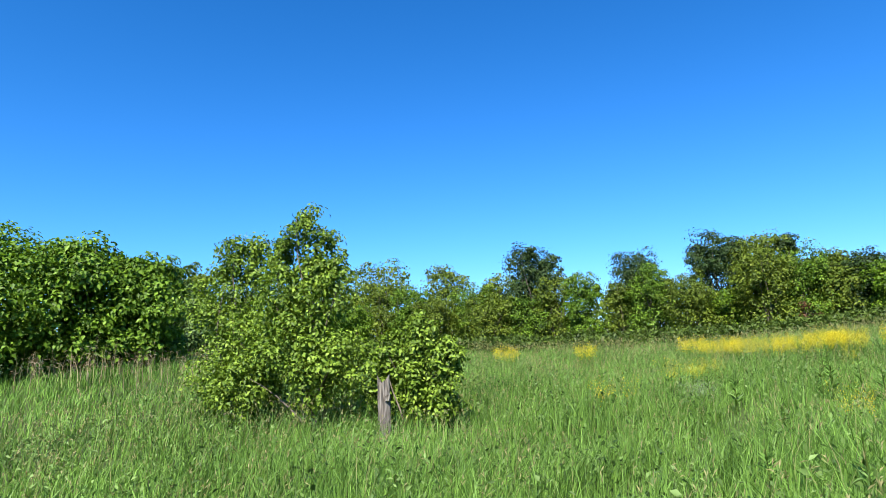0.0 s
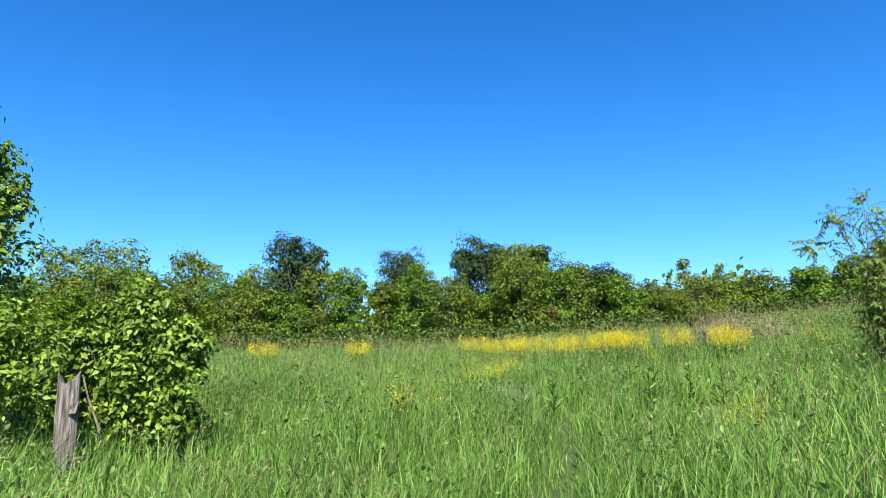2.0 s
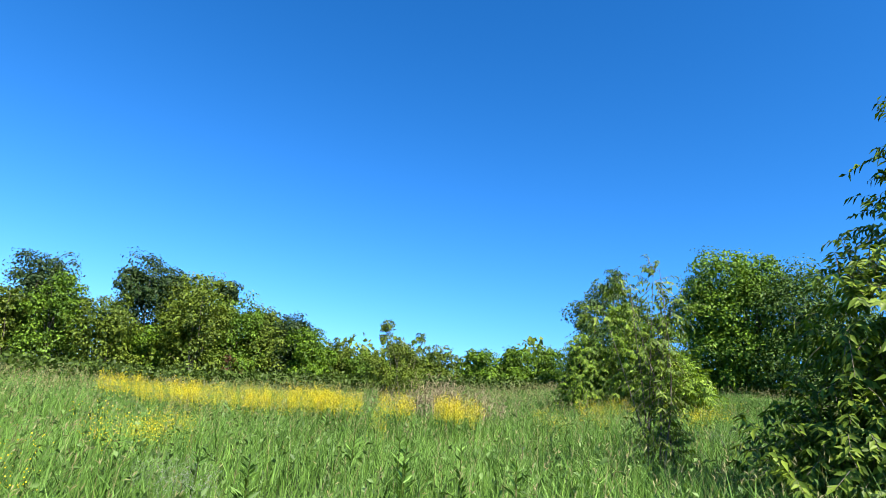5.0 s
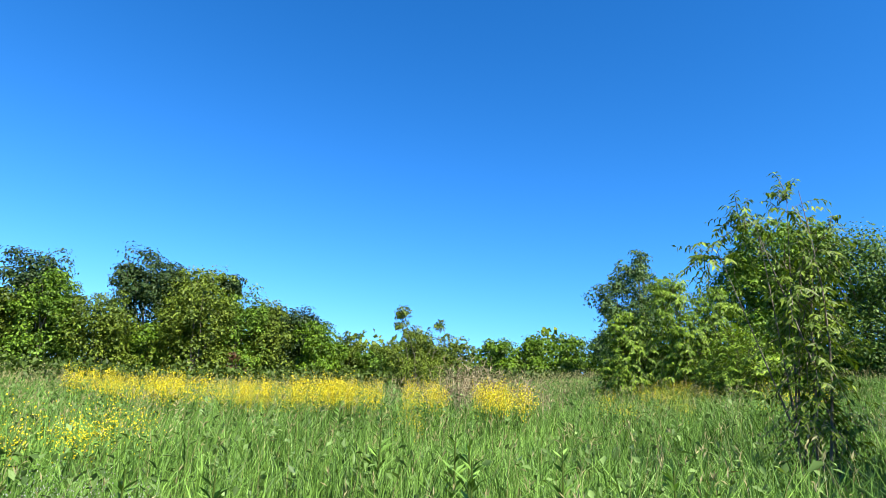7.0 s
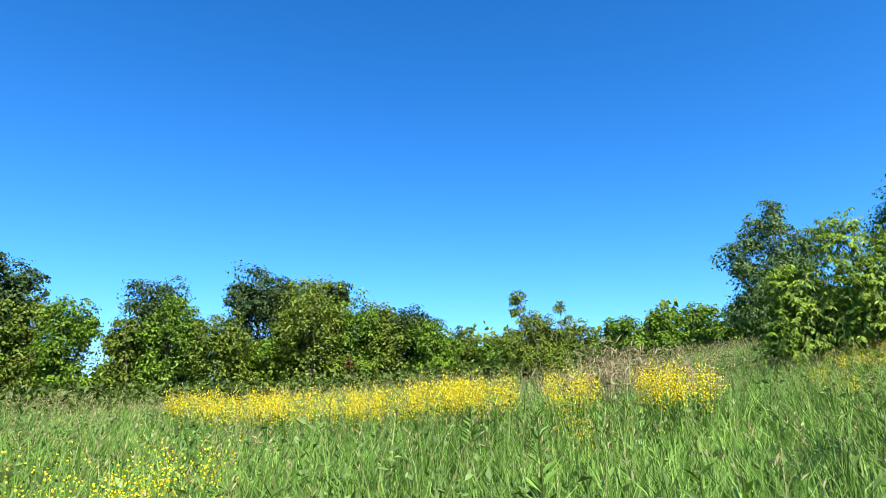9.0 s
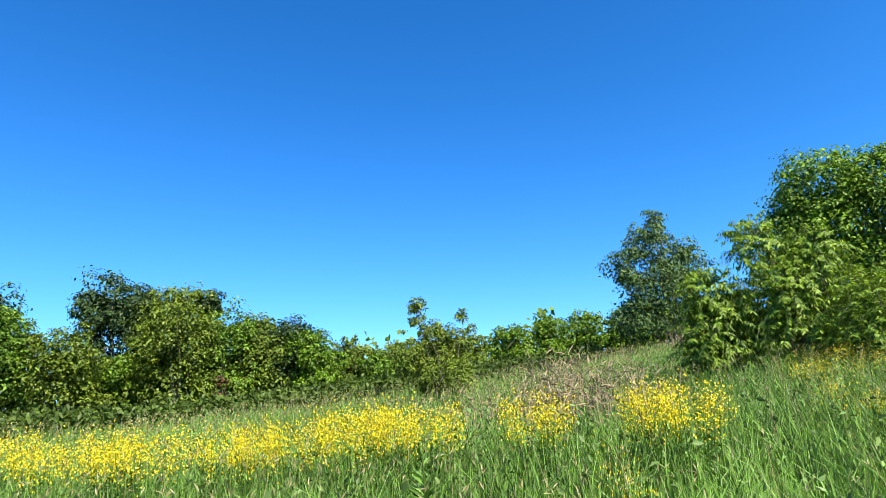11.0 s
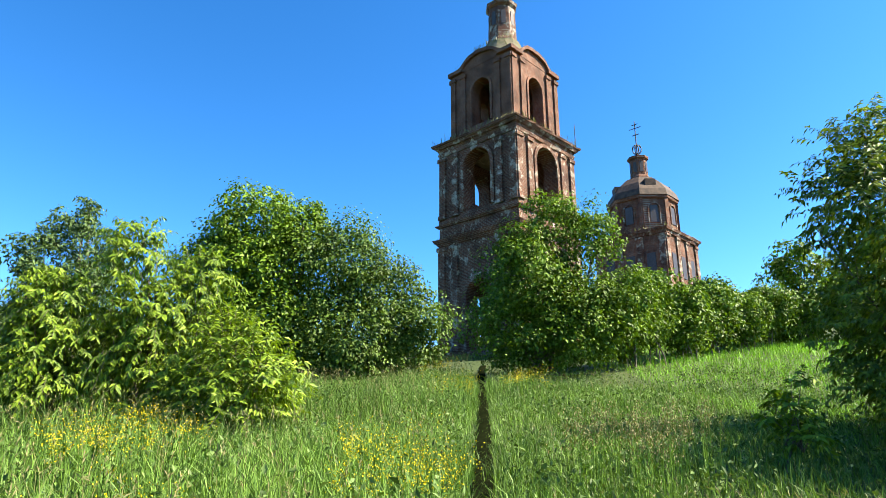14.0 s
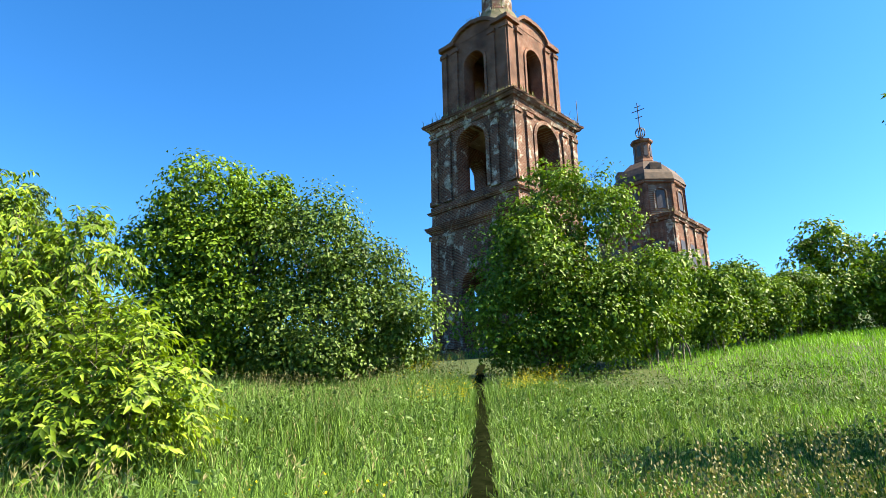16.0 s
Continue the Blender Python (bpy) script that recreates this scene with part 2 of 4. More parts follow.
def make_ground():
    """One sheet, fine near the walk and coarse towards the horizon."""
    s = np.sinh(np.linspace(-5.2, 5.2, 187)) / math.sinh(5.2)
    xs, ys = 10 + s * 2500, 15 + s * 2500
    X, Y = np.meshgrid(xs, ys)
    V = np.stack([X, Y, ground_z(X, Y)], -1).reshape(-1, 3)
    n = len(xs)
    i = (np.arange(n - 1)[:, None] * n + np.arange(n - 1)[None]).ravel()
    T = np.concatenate([np.stack([i, i + 1, i + n + 1], 1), np.stack([i, i + n + 1, i + n], 1)])
    ob = piece("ground", tri_mesh("ground", V, T), SOIL)
    for p in ob.data.polygons:
        p.use_smooth = True
    return tagged(ob, "uneven meadow ground with soil and low green cover", "ground", kind="structure")


make_ground()

# the walked line; the trodden part of it begins where the meadow opens to the church
TRACK = np.array([(1.2, -3.0), (0.0, 2.0), (0.1, 4.1), (0.85, 6.4), (1.7, 8.5), (2.0, 10.5), (2.5, 11.15), (3.4, 11.35), (5.0, 11.3), (7.0, 11.4), (9.0, 11.65), (12.0, 12.0), (15.0, 12.35), (20.0, 12.9), (26.0, 13.7), (33.0, 14.4)])


def track_distance(p):
    d = np.full(len(p), 1e9)
    for a, b in zip(TRACK[:-1], TRACK[1:]):
        ab = b - a
        k = np.clip(((p - a) @ ab) / (ab @ ab), 0, 1)
        d = np.minimum(d, np.linalg.norm(p - (a + k[:, None] * ab), axis=1))
    return d


# ---- trees ----


def grow(name, label, category, x, y, blobs, n, leaf, material, habit="clump", stems=1, trunk=0.08, group="", twig=0.45, droop=0.3, spread=0.16):
    """A tree or bush: stems and limbs run to the parts of a crown of many leaves. blobs: (dx, dy, z, rx, ry, rz) over its foot."""
    base = thing(name, label, category, pose(x, y, gz(x, y) - 0.03), group)
    B = np.array(blobs, float)
    wood = []
    low, high = (B[:, 2] - B[:, 5]).min(), (B[:, 2] + B[:, 5] * 0.7).max()
    order = np.argsort(B[:, 2])
    for s in range(stems):
        top = B[order[-1 - s % len(B)]]
        a0 = rng.uniform(0, 6.28)
        foot = np.array([math.cos(a0), math.sin(a0), 0]) * (0.0 if stems == 1 else rng.uniform(0.1, 0.35))
        goal = np.array([top[0], top[1], top[2] + 0.5 * top[5]])
        k = np.linspace(0, 1, 7)[:, None]
        pts = foot * (1 - k) + goal * k + np.stack([np.sin(k[:, 0] * 5 + s), np.cos(k[:, 0] * 4 + s) - 1, 0 * k[:, 0]], 1) * 0.04 * high
        pts[0, 2] = -0.15
        wood.append(tube(pts, trunk * (1 - 0.85 * k[:, 0]) / math.sqrt(stems)))
    stem = piece("trunk", tri_mesh("trunk", *joined(wood)), BARK, base)
    for bl in B:
        for s in range(2 if len(B) < 6 else 1):
            z0 = min(max(0.25 * bl[2], low), bl[2] * 0.6)
            d = unit(rng.normal(size=3) + np.array([0, 0, 0.4]))
            goal = bl[:3] + d * bl[3:] * 0.8
            k = np.linspace(0, 1, 5)[:, None]
            start = np.array([0, 0, max(z0, 0.02)])
            pts = start * (1 - k) + goal * k + np.array([0, 0, 1]) * np.sin(k * 3.14) * 0.12 * bl[5]
            piece("limb", tri_mesh("limb", *tube(pts, trunk * 0.4 * (1 - 0.8 * k[:, 0]), 5)), BARK, stem)
    w = (B[:, 3] * B[:, 4] * B[:, 5]) ** 0.67
    if habit == "twig":
        per = 12
        m = max(int(n / per), 6)
        pick = rng.choice(len(B), m, p=w / w.sum())
        d = unit(rng.normal(size=(m, 3)))
        lump = 0.9 + 0.2 * np.sin(d[:, 0] * 5.1 + pick * 2.0 + x) * np.sin(d[:, 1] * 4.3 + y) + rng.normal(size=m) * 0.1
        rad = rng.uniform(0.05, 1.0, m) ** 0.45 * lump
        core = B[pick, :3] + d * B[pick, 3:] * rad[:, None]
        core[:, 2] = np.maximum(core[:, 2], 0.12)
        way = unit(d + rng.normal(size=(m, 3)) * 0.5 + np.array([0, 0, 0.5]))
        s = np.linspace(0.1, 1.0, per)[None, :, None]
        ln = twig * rng.uniform(0.6, 1.3, m)[:, None, None]
        down = np.array([0, 0, 1.0])
        at = core[:, None] + way[:, None] * s * ln - down * droop * (s * s) * ln
        alt = np.where(np.arange(per) % 2 == 0, 1.0, -1.0)[None, :, None]
        cross = unit(np.cross(way, np.array([0.1, 0.05, 1.0])))
        along = cross[:, None] * alt * 0.8 + way[:, None] * 0.5 - down * droop * 2.0 + rng.normal(size=at.shape) * 0.3
        facing = np.repeat(way + d * 0.6 + down * 0.7, per, 0) + rng.normal(size=(m * per, 3)) * 0.35
        at, along = at.reshape(-1, 3), along.reshape(-1, 3)
        end = core + way * ln[:, 0] - down * droop * ln[:, 0]
        half = core + way * ln[:, 0] * 0.5 - down * droop * 0.25 * ln[:, 0]
        thin = 0.004
        off = np.array([[thin, 0, 0], [-thin, thin, 0], [0, -thin, 0]])
        tv = np.stack([core[:, None] + off, half[:, None] + off * 0.8, end[:, None] + off * 0.4], 1).reshape(-1, 3)
        pat = []
        for i in range(2):
            for j in range(3):
                f, g = i * 3 + j, i * 3 + (j + 1) % 3
                pat += [(f, g, g + 3), (f, g + 3, f + 3)]
        tt = (np.array(pat)[None] + np.arange(m)[:, None, None] * 9).reshape(-1, 3)
        twigs = tagged(piece("twig", tri_mesh("twig", tv, tt), BARK), kind="stuff")
    else:
        # boughs: small domes of leaves standing out of the crown, with dark gaps between them
        m = max(int(n / 45), 10)
        pick = rng.choice(len(B), m, p=w / w.sum())
        d = unit(rng.normal(size=(m, 3)) + np.array([0, 0, 0.25]))
        size = B[pick, 3:].mean(1)
        lump = 0.84 + 0.18 * np.sin(d[:, 0] * 5.1 + pick * 2.0 + x) * np.sin(d[:, 1] * 4.3 + y) + rng.normal(size=m) * 0.11
        core = B[pick, :3] + d * B[pick, 3:] * (rng.uniform(0.1, 1.0, m) ** 0.4 * lump)[:, None]
        bough = np.clip(size * rng.uniform(0.18, 0.44, m), spread * 0.8, 1.1)
        per = 45
        e = unit(rng.normal(size=(m, per, 3)) + d[:, None] * 0.5 + np.array([0, 0, 0.45]))
        shell = rng.uniform(0.35, 1.12, (m, per, 1))
        at = core[:, None] + e * bough[:, None, None] * shell * np.array([1.1, 1.1, 0.8])
        at = at.reshape(-1, 3)
        e = e.reshape(-1, 3)
        side = np.cross(e, rng.normal(size=e.shape))
        along = unit(side) + e * 0.35 + np.array([0, 0, -droop])
        facing = e + np.array([0, 0, 0.5]) + rng.normal(size=e.shape) * 0.25
    at[:, 2] = np.maximum(at[:, 2], 0.08)
    ln = leaf[0] * rng.uniform(0.65, 1.25, len(at))
    v, t = leaves(at, along, ln, leaf[1] / leaf[0] * ln, facing)
    crown = piece("crown", tri_mesh("crown", v, t), material, base)
    if habit == "twig":
        twigs.parent = crown
    return base

# ---- church: bell tower, nave and drum ----
CHURCH = pose(42.38, 13.72, 6.2, 0, 0, -33.2)


def box(bm, x0, x1, y0, y1, z0, z1, wear=0.0):
    vs = [bm.verts.new((x, y, z)) for z in (z0, z1) for x, y in ((x0, y0), (x1, y0), (x1, y1), (x0, y1))]
    if wear:
        for v in vs:
            v.co += Vector(rng.normal(size=3) * wear)
    for f in ((3, 2, 1, 0), (4, 5, 6, 7), (0, 1, 5, 4), (1, 2, 6, 5), (2, 3, 7, 6), (3, 0, 4, 7)):
        bm.faces.new([vs[i] for i in f])


def slab_ring(bm, half, z0, z1, flare=0.0):
    """A square course round the tower, its top wider by flare, worn along its edges."""
    n = 14
    rings = []
    for z, h in ((z0, half), (z1, half + flare)):
        ring = []
        for k in range(4):
            for i in range(n):
                s = -h + 2 * h * i / n
                x, y = ((s, -h), (h, s), (-s, h), (-h, -s))[k]
                j = rng.normal(size=3) * 0.018
                ring.append(bm.verts.new((x + j[0], y + j[1], z + j[2])))
        rings.append(ring)
    m = 4 * n
    for i in range(m):
        bm.faces.new((rings[0][i], rings[0][(i + 1) % m], rings[1][(i + 1) % m], rings[1][i]))
    bm.faces.new(rings[1])
    bm.faces.new(rings[0][::-1])


def arched_wall(half, z0, z1, thick, wide, sill, spring, inset=0.0):
    """One wall in the plane y = -half with an arched opening through it."""
    bm = bmesh.new()
    h, r = half - inset, wide / 2
    prof = [(-r, sill), (-r, spring)]
    prof += [(-r * math.cos(a), spring + r * math.sin(a)) for a in np.linspace(0, math.pi, 13)[1:-1]]
    prof += [(r, spring), (r, sill)]
    for side, y in (("out", -half), ("in", -half + thick)):
        cols = [((-h, z0), (-r, z0), (-r, z1), (-h, z1)), ((r, z0), (h, z0), (h, z1), (r, z1))]
        if sill > z0 + 0.01:
            cols.append(((-r, z0), (r, z0), (r, sill), (-r, sill)))
        arc = prof[1:-1]
        for (xa, za), (xb, zb) in zip(arc[:-1], arc[1:]):
            cols.append(((xa, za), (xb, zb), (xb, z1), (xa, z1)))
        for c in cols:
            vs = [bm.verts.new((x, y, z)) for x, z in c]
            bm.faces.new(vs if side == "out" else vs[::-1])
    for (xa, za), (xb, zb) in zip(prof[:-1] + [prof[-1]], prof[1:] + [prof[0]]):
        vs = [bm.verts.new((xa, -half, za)), bm.verts.new((xb, -half, zb)), bm.verts.new((xb, -half + thick, zb)), bm.verts.new((xa, -half + thick, za))]
        bm.faces.new(vs)
    bmesh.ops.remove_doubles(bm, verts=bm.verts, dist=0.001)
    return bm


def archivolt(half, wide, spring, sill, band, proud):
    """A raised moulding round an arched opening."""
    bm = bmesh.new()
    r = wide / 2
    path = [(-1, sill)] + [(-math.cos(a), None, math.sin(a)) for a in np.linspace(0, math.pi, 15)] + [(1, sill)]
    inner, outer = [], []
    for p in path:
        for rr, store in ((r + 0.02, inner), (r + band, outer)):
            if len(p) == 2:
                store.append((p[0] * rr, p[1]))
            else:
                store.append((p[0] * rr, spring + p[2] * rr))
    def vert(p, y):
        return bm.verts.new((p[0], y, p[1]))
    y0, y1 = -half - proud, -half + 0.05
    for i in range(len(inner) - 1):
        a, b, c, d = inner[i], inner[i + 1], outer[i + 1], outer[i]
        f = [vert(p, y0) for p in (a, b, c, d)]
        k = [vert(p, y1) for p in (a, b, c, d)]
        bm.faces.new(f)
        for q in range(4):
            bm.faces.new((f[q], f[(q + 1) % 4], k[(q + 1) % 4], k[q]))
    bmesh.ops.remove_doubles(bm, verts=bm.verts, dist=0.001)
    bmesh.ops.recalc_face_normals(bm, faces=bm.faces)
    return bm


def pilaster(half, x, wide, z0, z1, proud):
    bm = bmesh.new()
    y0 = -half - proud
    box(bm, x - wide / 2, x + wide / 2, y0, -half + 0.06, z0, z1, 0.008)
    box(bm, x - wide / 2 - 0.06, x + wide / 2 + 0.06, y0 - 0.06, -half + 0.05, z0 - 0.02, z0 + 0.22, 0.01)
    box(bm, x - wide / 2 - 0.07, x + wide / 2 + 0.07, y0 - 0.07, -half + 0.05, z1 - 0.2, z1 + 0.02, 0.01)
    return bm


def ledge_plants(parent, half, z, n, tall):
    k = rng.integers(0, 4, n)
    s = rng.uniform(-half, half, n)
    o = half + rng.uniform(-0.35, 0.05, n)
    x = np.choose(k, (s, o, s, -o))
    y = np.choose(k, (-o, s, o, s))
    foot = np.stack([x, y, np.full(n, z)], 1)
    a = rng.uniform(0, 6.28, n)
    h = tall * rng.uniform(0.25, 1.0, n) ** 2 + 0.05
    v, t = blades(foot, h, np.full(n, 0.03), a, h * 0.4, rng.uniform(0, 6.28, n))
    tagged(piece("ledge_grass", tri_mesh("ledge_grass", v, t), SEED, parent, "dry grass rooted on the ledge"), kind="stuff")


def bell_tower():
    t = thing("bell_tower", "ruined red brick bell tower with flaking plaster and grassy ledges", "bell tower", CHURCH)
    quarter = [pose(0, 0, 0, 0, 0, 90 * k) for k in range(4)]

    def four(name, make, material, label=""):
        for q in quarter:
            bm = make()
            bm.transform(q)
            part(name, bm, material, t, label)

    # tier: half width, foot, top, opening width, sill, spring
    for k, q in enumerate(quarter):
        far, back = k == 1, k == 2
        for args, material in (
            ((3.0, -0.6, 7.0, 0.9, 0.5 if far else 1.7, 1.6 if far else 0.05, 2.4 if far else 3.6), PLASTER),
            ((2.95, 8.2, 12.95, 0.9, 0.85 if far else 1.45 if back else 2.1, 10.3 if far else 10.0 if back else 8.75, 11.8 if far else 11.3 if back else 11.45), BRICK),
            ((2.4, 13.6, 18.6, 0.7, 0.35 if far else 0.8 if back else 1.45, 17.0 if far else 16.0 if back else 14.4, 17.6 if far else 16.9 if back else 16.75), RED_BRICK)):
            bm = arched_wall(*args)
            bm.transform(q)
            part("wall", bm, material, t)
    for half, z0, z1, wide in ((3.0, 0.5, 6.75, 0.5), (2.95, 8.6, 12.6, 0.48), (2.4, 14.0, 18.2, 0.36)):
        for x in (-half + wide / 2 - 0.04, -half * 0.58, half * 0.58, half - wide / 2 + 0.04):
            four("pilaster", lambda: pilaster(half, x, wide, z0, z1, 0.12), PALE if half > 2.5 else RED_BRICK)
    four("archivolt", lambda: archivolt(2.95, 2.1, 11.45, 8.75, 0.26, 0.09), PALE, "pale plastered arch moulding")
    four("archivolt", lambda: archivolt(2.4, 1.45, 16.75, 14.4, 0.18, 0.07), RED_BRICK)
    four("archivolt", lambda: archivolt(3.0, 1.7, 3.6, 0.05, 0.3, 0.08), PLASTER)
    for half, z0, z1, flare, mat in (
        (3.12, -0.7, 0.45, -0.05, PLASTER), (3.08, 6.85, 7.05, 0.12, PLASTER), (3.24, 7.05, 7.25, 0.1, BRICK), (3.02, 7.25, 8.05, 0.0, PLASTER), (3.12, 8.05, 8.2, 0.1, PLASTER), (3.05, 8.2, 8.5, -0.02, BRICK),
        (3.05, 12.75, 12.95, 0.05, PALE), (3.0, 12.95, 13.2, 0.12, PALE), (3.2, 13.2, 13.38, 0.12, PALE), (3.36, 13.38, 13.5, 0.05, BRICK), (2.9, 13.5, 13.75, -0.5, RUBBLE),
        (2.48, 13.7, 14.0, 0.0, RED_BRICK)):
        bm = bmesh.new()
        slab_ring(bm, half, z0, z1, flare)
        part("cornice", bm, mat, t, "worn projecting brick course")
    # arched gables over each face of the top tier, and the mound they carry
    def gable():
        bm = bmesh.new()
        n = 18
        xs = np.linspace(-2.62, 2.62, n + 1)
        def top(x):
            k = abs(x) / 1.5
            return 18.75 + (0.74 * math.sqrt(max(0.0, 1 - k * k)) if k < 1 else 0.0)
        crest = [top(x) + rng.normal() * 0.03 for x in xs]
        for i in range(n):
            a, b, za, zb = xs[i], xs[i + 1], crest[i], crest[i + 1]
            for y0, y1, dz, base in ((-2.42, -1.5, -0.22, 18.5), (-2.6, -1.4, 0.0, None)):
                la, lb = (base, base) if base else (za - 0.24, zb - 0.24)
                c = [(a, y0, la), (b, y0, lb), (b, y1, lb), (a, y1, la), (a, y0, za + dz), (b, y0, zb + dz), (b, y1, zb + dz), (a, y1, za + dz)]
                vs = [bm.verts.new(p) for p in c]
                for f in ((3, 2, 1, 0), (4, 5, 6, 7), (0, 1, 5, 4), (1, 2, 6, 5), (2, 3, 7, 6), (3, 0, 4, 7)):
                    bm.faces.new([vs[j] for j in f])
        bmesh.ops.remove_doubles(bm, verts=bm.verts, dist=0.0005)
        return bm
    four("gable", gable, RED_BRICK, "arched brick gable")
    def lathe(profile, sides, turn=0.0):
        bm = bmesh.new()
        rings = []
        for r, z in profile:
            rings.append([bm.verts.new((r * math.cos(turn + 2 * math.pi * i / sides) + rng.normal() * 0.012, r * math.sin(turn + 2 * math.pi * i / sides) + rng.normal() * 0.012, z)) for i in range(sides)])
        for a, b in zip(rings[:-1], rings[1:]):
            for i in range(sides):
                bm.faces.new((a[i], a[(i + 1) % sides], b[(i + 1) % sides], b[i]))
        bm.faces.new(rings[-1])
        bm.faces.new(rings[0][::-1])
        return bm
    part("roof_mound", lathe([(2.3, 18.5), (2.25, 19.0), (1.95, 19.5), (1.6, 20.0), (1.35, 20.45), (1.2, 20.8)], 16), RUBBLE, t, "crumbling roof mound grown with grass")
    lantern = part("lantern", lathe([(1.2, 20.6), (1.12, 21.0), (0.98, 21.2), (0.95, 21.9), (0.9, 23.6), (1.08, 23.75), (1.12, 23.95), (0.7, 24.15), (0.3, 24.5), (0.16, 24.7)], 8, 0.39), PALE, t, "small octagonal plastered lantern")
    for k in range(8):
        a = 0.39 + 2 * math.pi * (k + 0.5) / 8
        bm = bmesh.new()
        # no hollow: a dark box paints the shade inside the niche
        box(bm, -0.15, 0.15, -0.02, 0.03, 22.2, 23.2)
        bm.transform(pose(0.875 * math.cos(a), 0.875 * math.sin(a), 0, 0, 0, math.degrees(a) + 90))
        part("niche", bm, IRON_AND_SHADE, lantern, "dark box painted as the shade inside a narrow niche")
    part("finial_ball", lathe([(0.05, 24.6), (0.24, 24.75), (0.3, 24.95), (0.24, 25.15), (0.05, 25.3), (0.04, 25.7)], 12), IRON_AND_SHADE, t, "dark metal ball")
    for half, z, n, tall in ((3.3, 13.55, 500, 0.6), (3.05, 8.25, 160, 0.4), (2.3, 18.9, 260, 0.5), (1.5, 20.5, 200, 0.5), (3.2, 7.25, 120, 0.35)):
        ledge_plants(t, half, z, n, tall)
    v, tr = tube([(3.3, -3.1, 13.4), (3.3, -3.1, 15.3)], [0.03, 0.02], 5)
    piece("rod", tri_mesh("rod", v, tr), IRON_AND_SHADE, t, "thin iron rod")
    for z in (7.6, 13.3):
        bm = bmesh.new()
        box(bm, -2.1, 2.1, -2.1, 2.1, z, z + 0.25)
        part("vault", bm, BRICK, t)
    return lathe


lathe = bell_tower()


def nave():
    t = thing("church_nave", "roofless red brick church with an octagonal drum and rusty dome", "church", CHURCH @ pose(23.6, 2.1, 0))
    bm = bmesh.new()
    box(bm, -20.4, -3.3, -3.6, 3.0, -1.0, 4.4, 0.03)
    part("refectory", bm, BRICK, t)
    bm = bmesh.new()
    box(bm, -3.3, 3.3, -3.3, 3.3, -1.0, 12.2, 0.03)
    body = part("wall", bm, RED_BRICK, t)
    for z0, z1, h in ((12.2, 12.45, 3.45), (12.45, 12.7, 3.6)):
        bm = bmesh.new()
        slab_ring(bm, h, z0, z1, 0.08)
        part("cornice", bm, PLASTER, t)
    for k in range(4):
        for x in (-1.9, 0.0, 1.9):
            bm = bmesh.new()
            # solid dark box, its colour stands in for the unlit inside
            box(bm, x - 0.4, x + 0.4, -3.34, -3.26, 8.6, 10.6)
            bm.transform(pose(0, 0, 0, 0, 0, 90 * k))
            part("window", bm, IRON_AND_SHADE, body, "dark box painted as the shade inside an empty window")
        for x in (-3.0, -1.0, 1.0, 3.0):
            bm = pilaster(3.3, x, 0.6, 0.2, 12.1, 0.12)
            bm.transform(pose(0, 0, 0, 0, 0, 90 * k))
            part("pilaster", bm, PALE, body)
    drum = part("drum", lathe([(3.1, 12.5), (3.1, 12.9), (3.0, 13.0), (3.0, 15.9), (3.2, 16.0), (3.25, 16.3)], 8, 0.39), RED_BRICK, t, "eight-sided brick drum")
    for k in range(8):
        a = 0.39 + 2 * math.pi * (k + 0.5) / 8
        bm = bmesh.new()
        # drum windows are dark boxes too, interior shade put into their colour
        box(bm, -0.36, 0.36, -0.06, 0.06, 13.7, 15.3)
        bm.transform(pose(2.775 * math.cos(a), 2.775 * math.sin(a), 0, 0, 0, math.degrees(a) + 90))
        part("window", bm, IRON_AND_SHADE, drum, "dark box painted as the shade inside an empty window")
        bm = archivolt(0.0, 0.9, 15.0, 13.6, 0.14, 0.1)
        bm.transform(pose(0, 0, 0, 0, 0, math.degrees(a) + 90) @ pose(0, -2.78, 0))
        part("surround", bm, PALE, drum)
        c = 0.39 + 2 * math.pi * k / 8
        bm = bmesh.new()
        box(bm, -0.2, 0.2, -0.12, 0.12, 13.0, 15.95)
        bm.transform(pose(2.98 * math.cos(c), 2.98 * math.sin(c), 0, 0, 0, math.degrees(c) + 90))
        part("pilaster", bm, RED_BRICK, drum)
    dome = part("dome", lathe([(3.3, 16.25), (3.1, 16.9), (2.5, 17.7), (1.6, 18.5), (1.05, 18.75)], 8, 0.39), RUST, t, "rusty eight-sided sheet dome")
    for k in range(4):
        a = 0.39 + 2 * math.pi * (2 * k + 0.5) / 8
        bm = bmesh.new()
        box(bm, -0.5, 0.5, -0.3, 0.5, 16.9, 17.9, 0.02)
        bm.transform(pose(2.3 * math.cos(a), 2.3 * math.sin(a), 0, 0, 0, math.degrees(a) + 90))
        part("dormer", bm, RUST, dome)
    lantern = part("lantern", lathe([(1.15, 18.6), (1.0, 18.9), (0.82, 19.1), (0.8, 20.7), (0.98, 20.8), (1.0, 21.0), (0.5, 21.2), (0.1, 21.4)], 8, 0.39), RED_BRICK, t)
    for k in range(8):
        a = 0.39 + 2 * math.pi * (k + 0.5) / 8
        bm = bmesh.new()
        # lantern openings painted dark for shade, not cut through
        box(bm, -0.16, 0.16, -0.04, 0.04, 19.4, 20.4)
        bm.transform(pose(0.745 * math.cos(a), 0.745 * math.sin(a), 0, 0, 0, math.degrees(a) + 90))
        part("niche", bm, IRON_AND_SHADE, lantern)
    hoops = []
    for k in range(4):
        a = math.pi * k / 4
        ang = np.linspace(0, 2 * math.pi, 17)
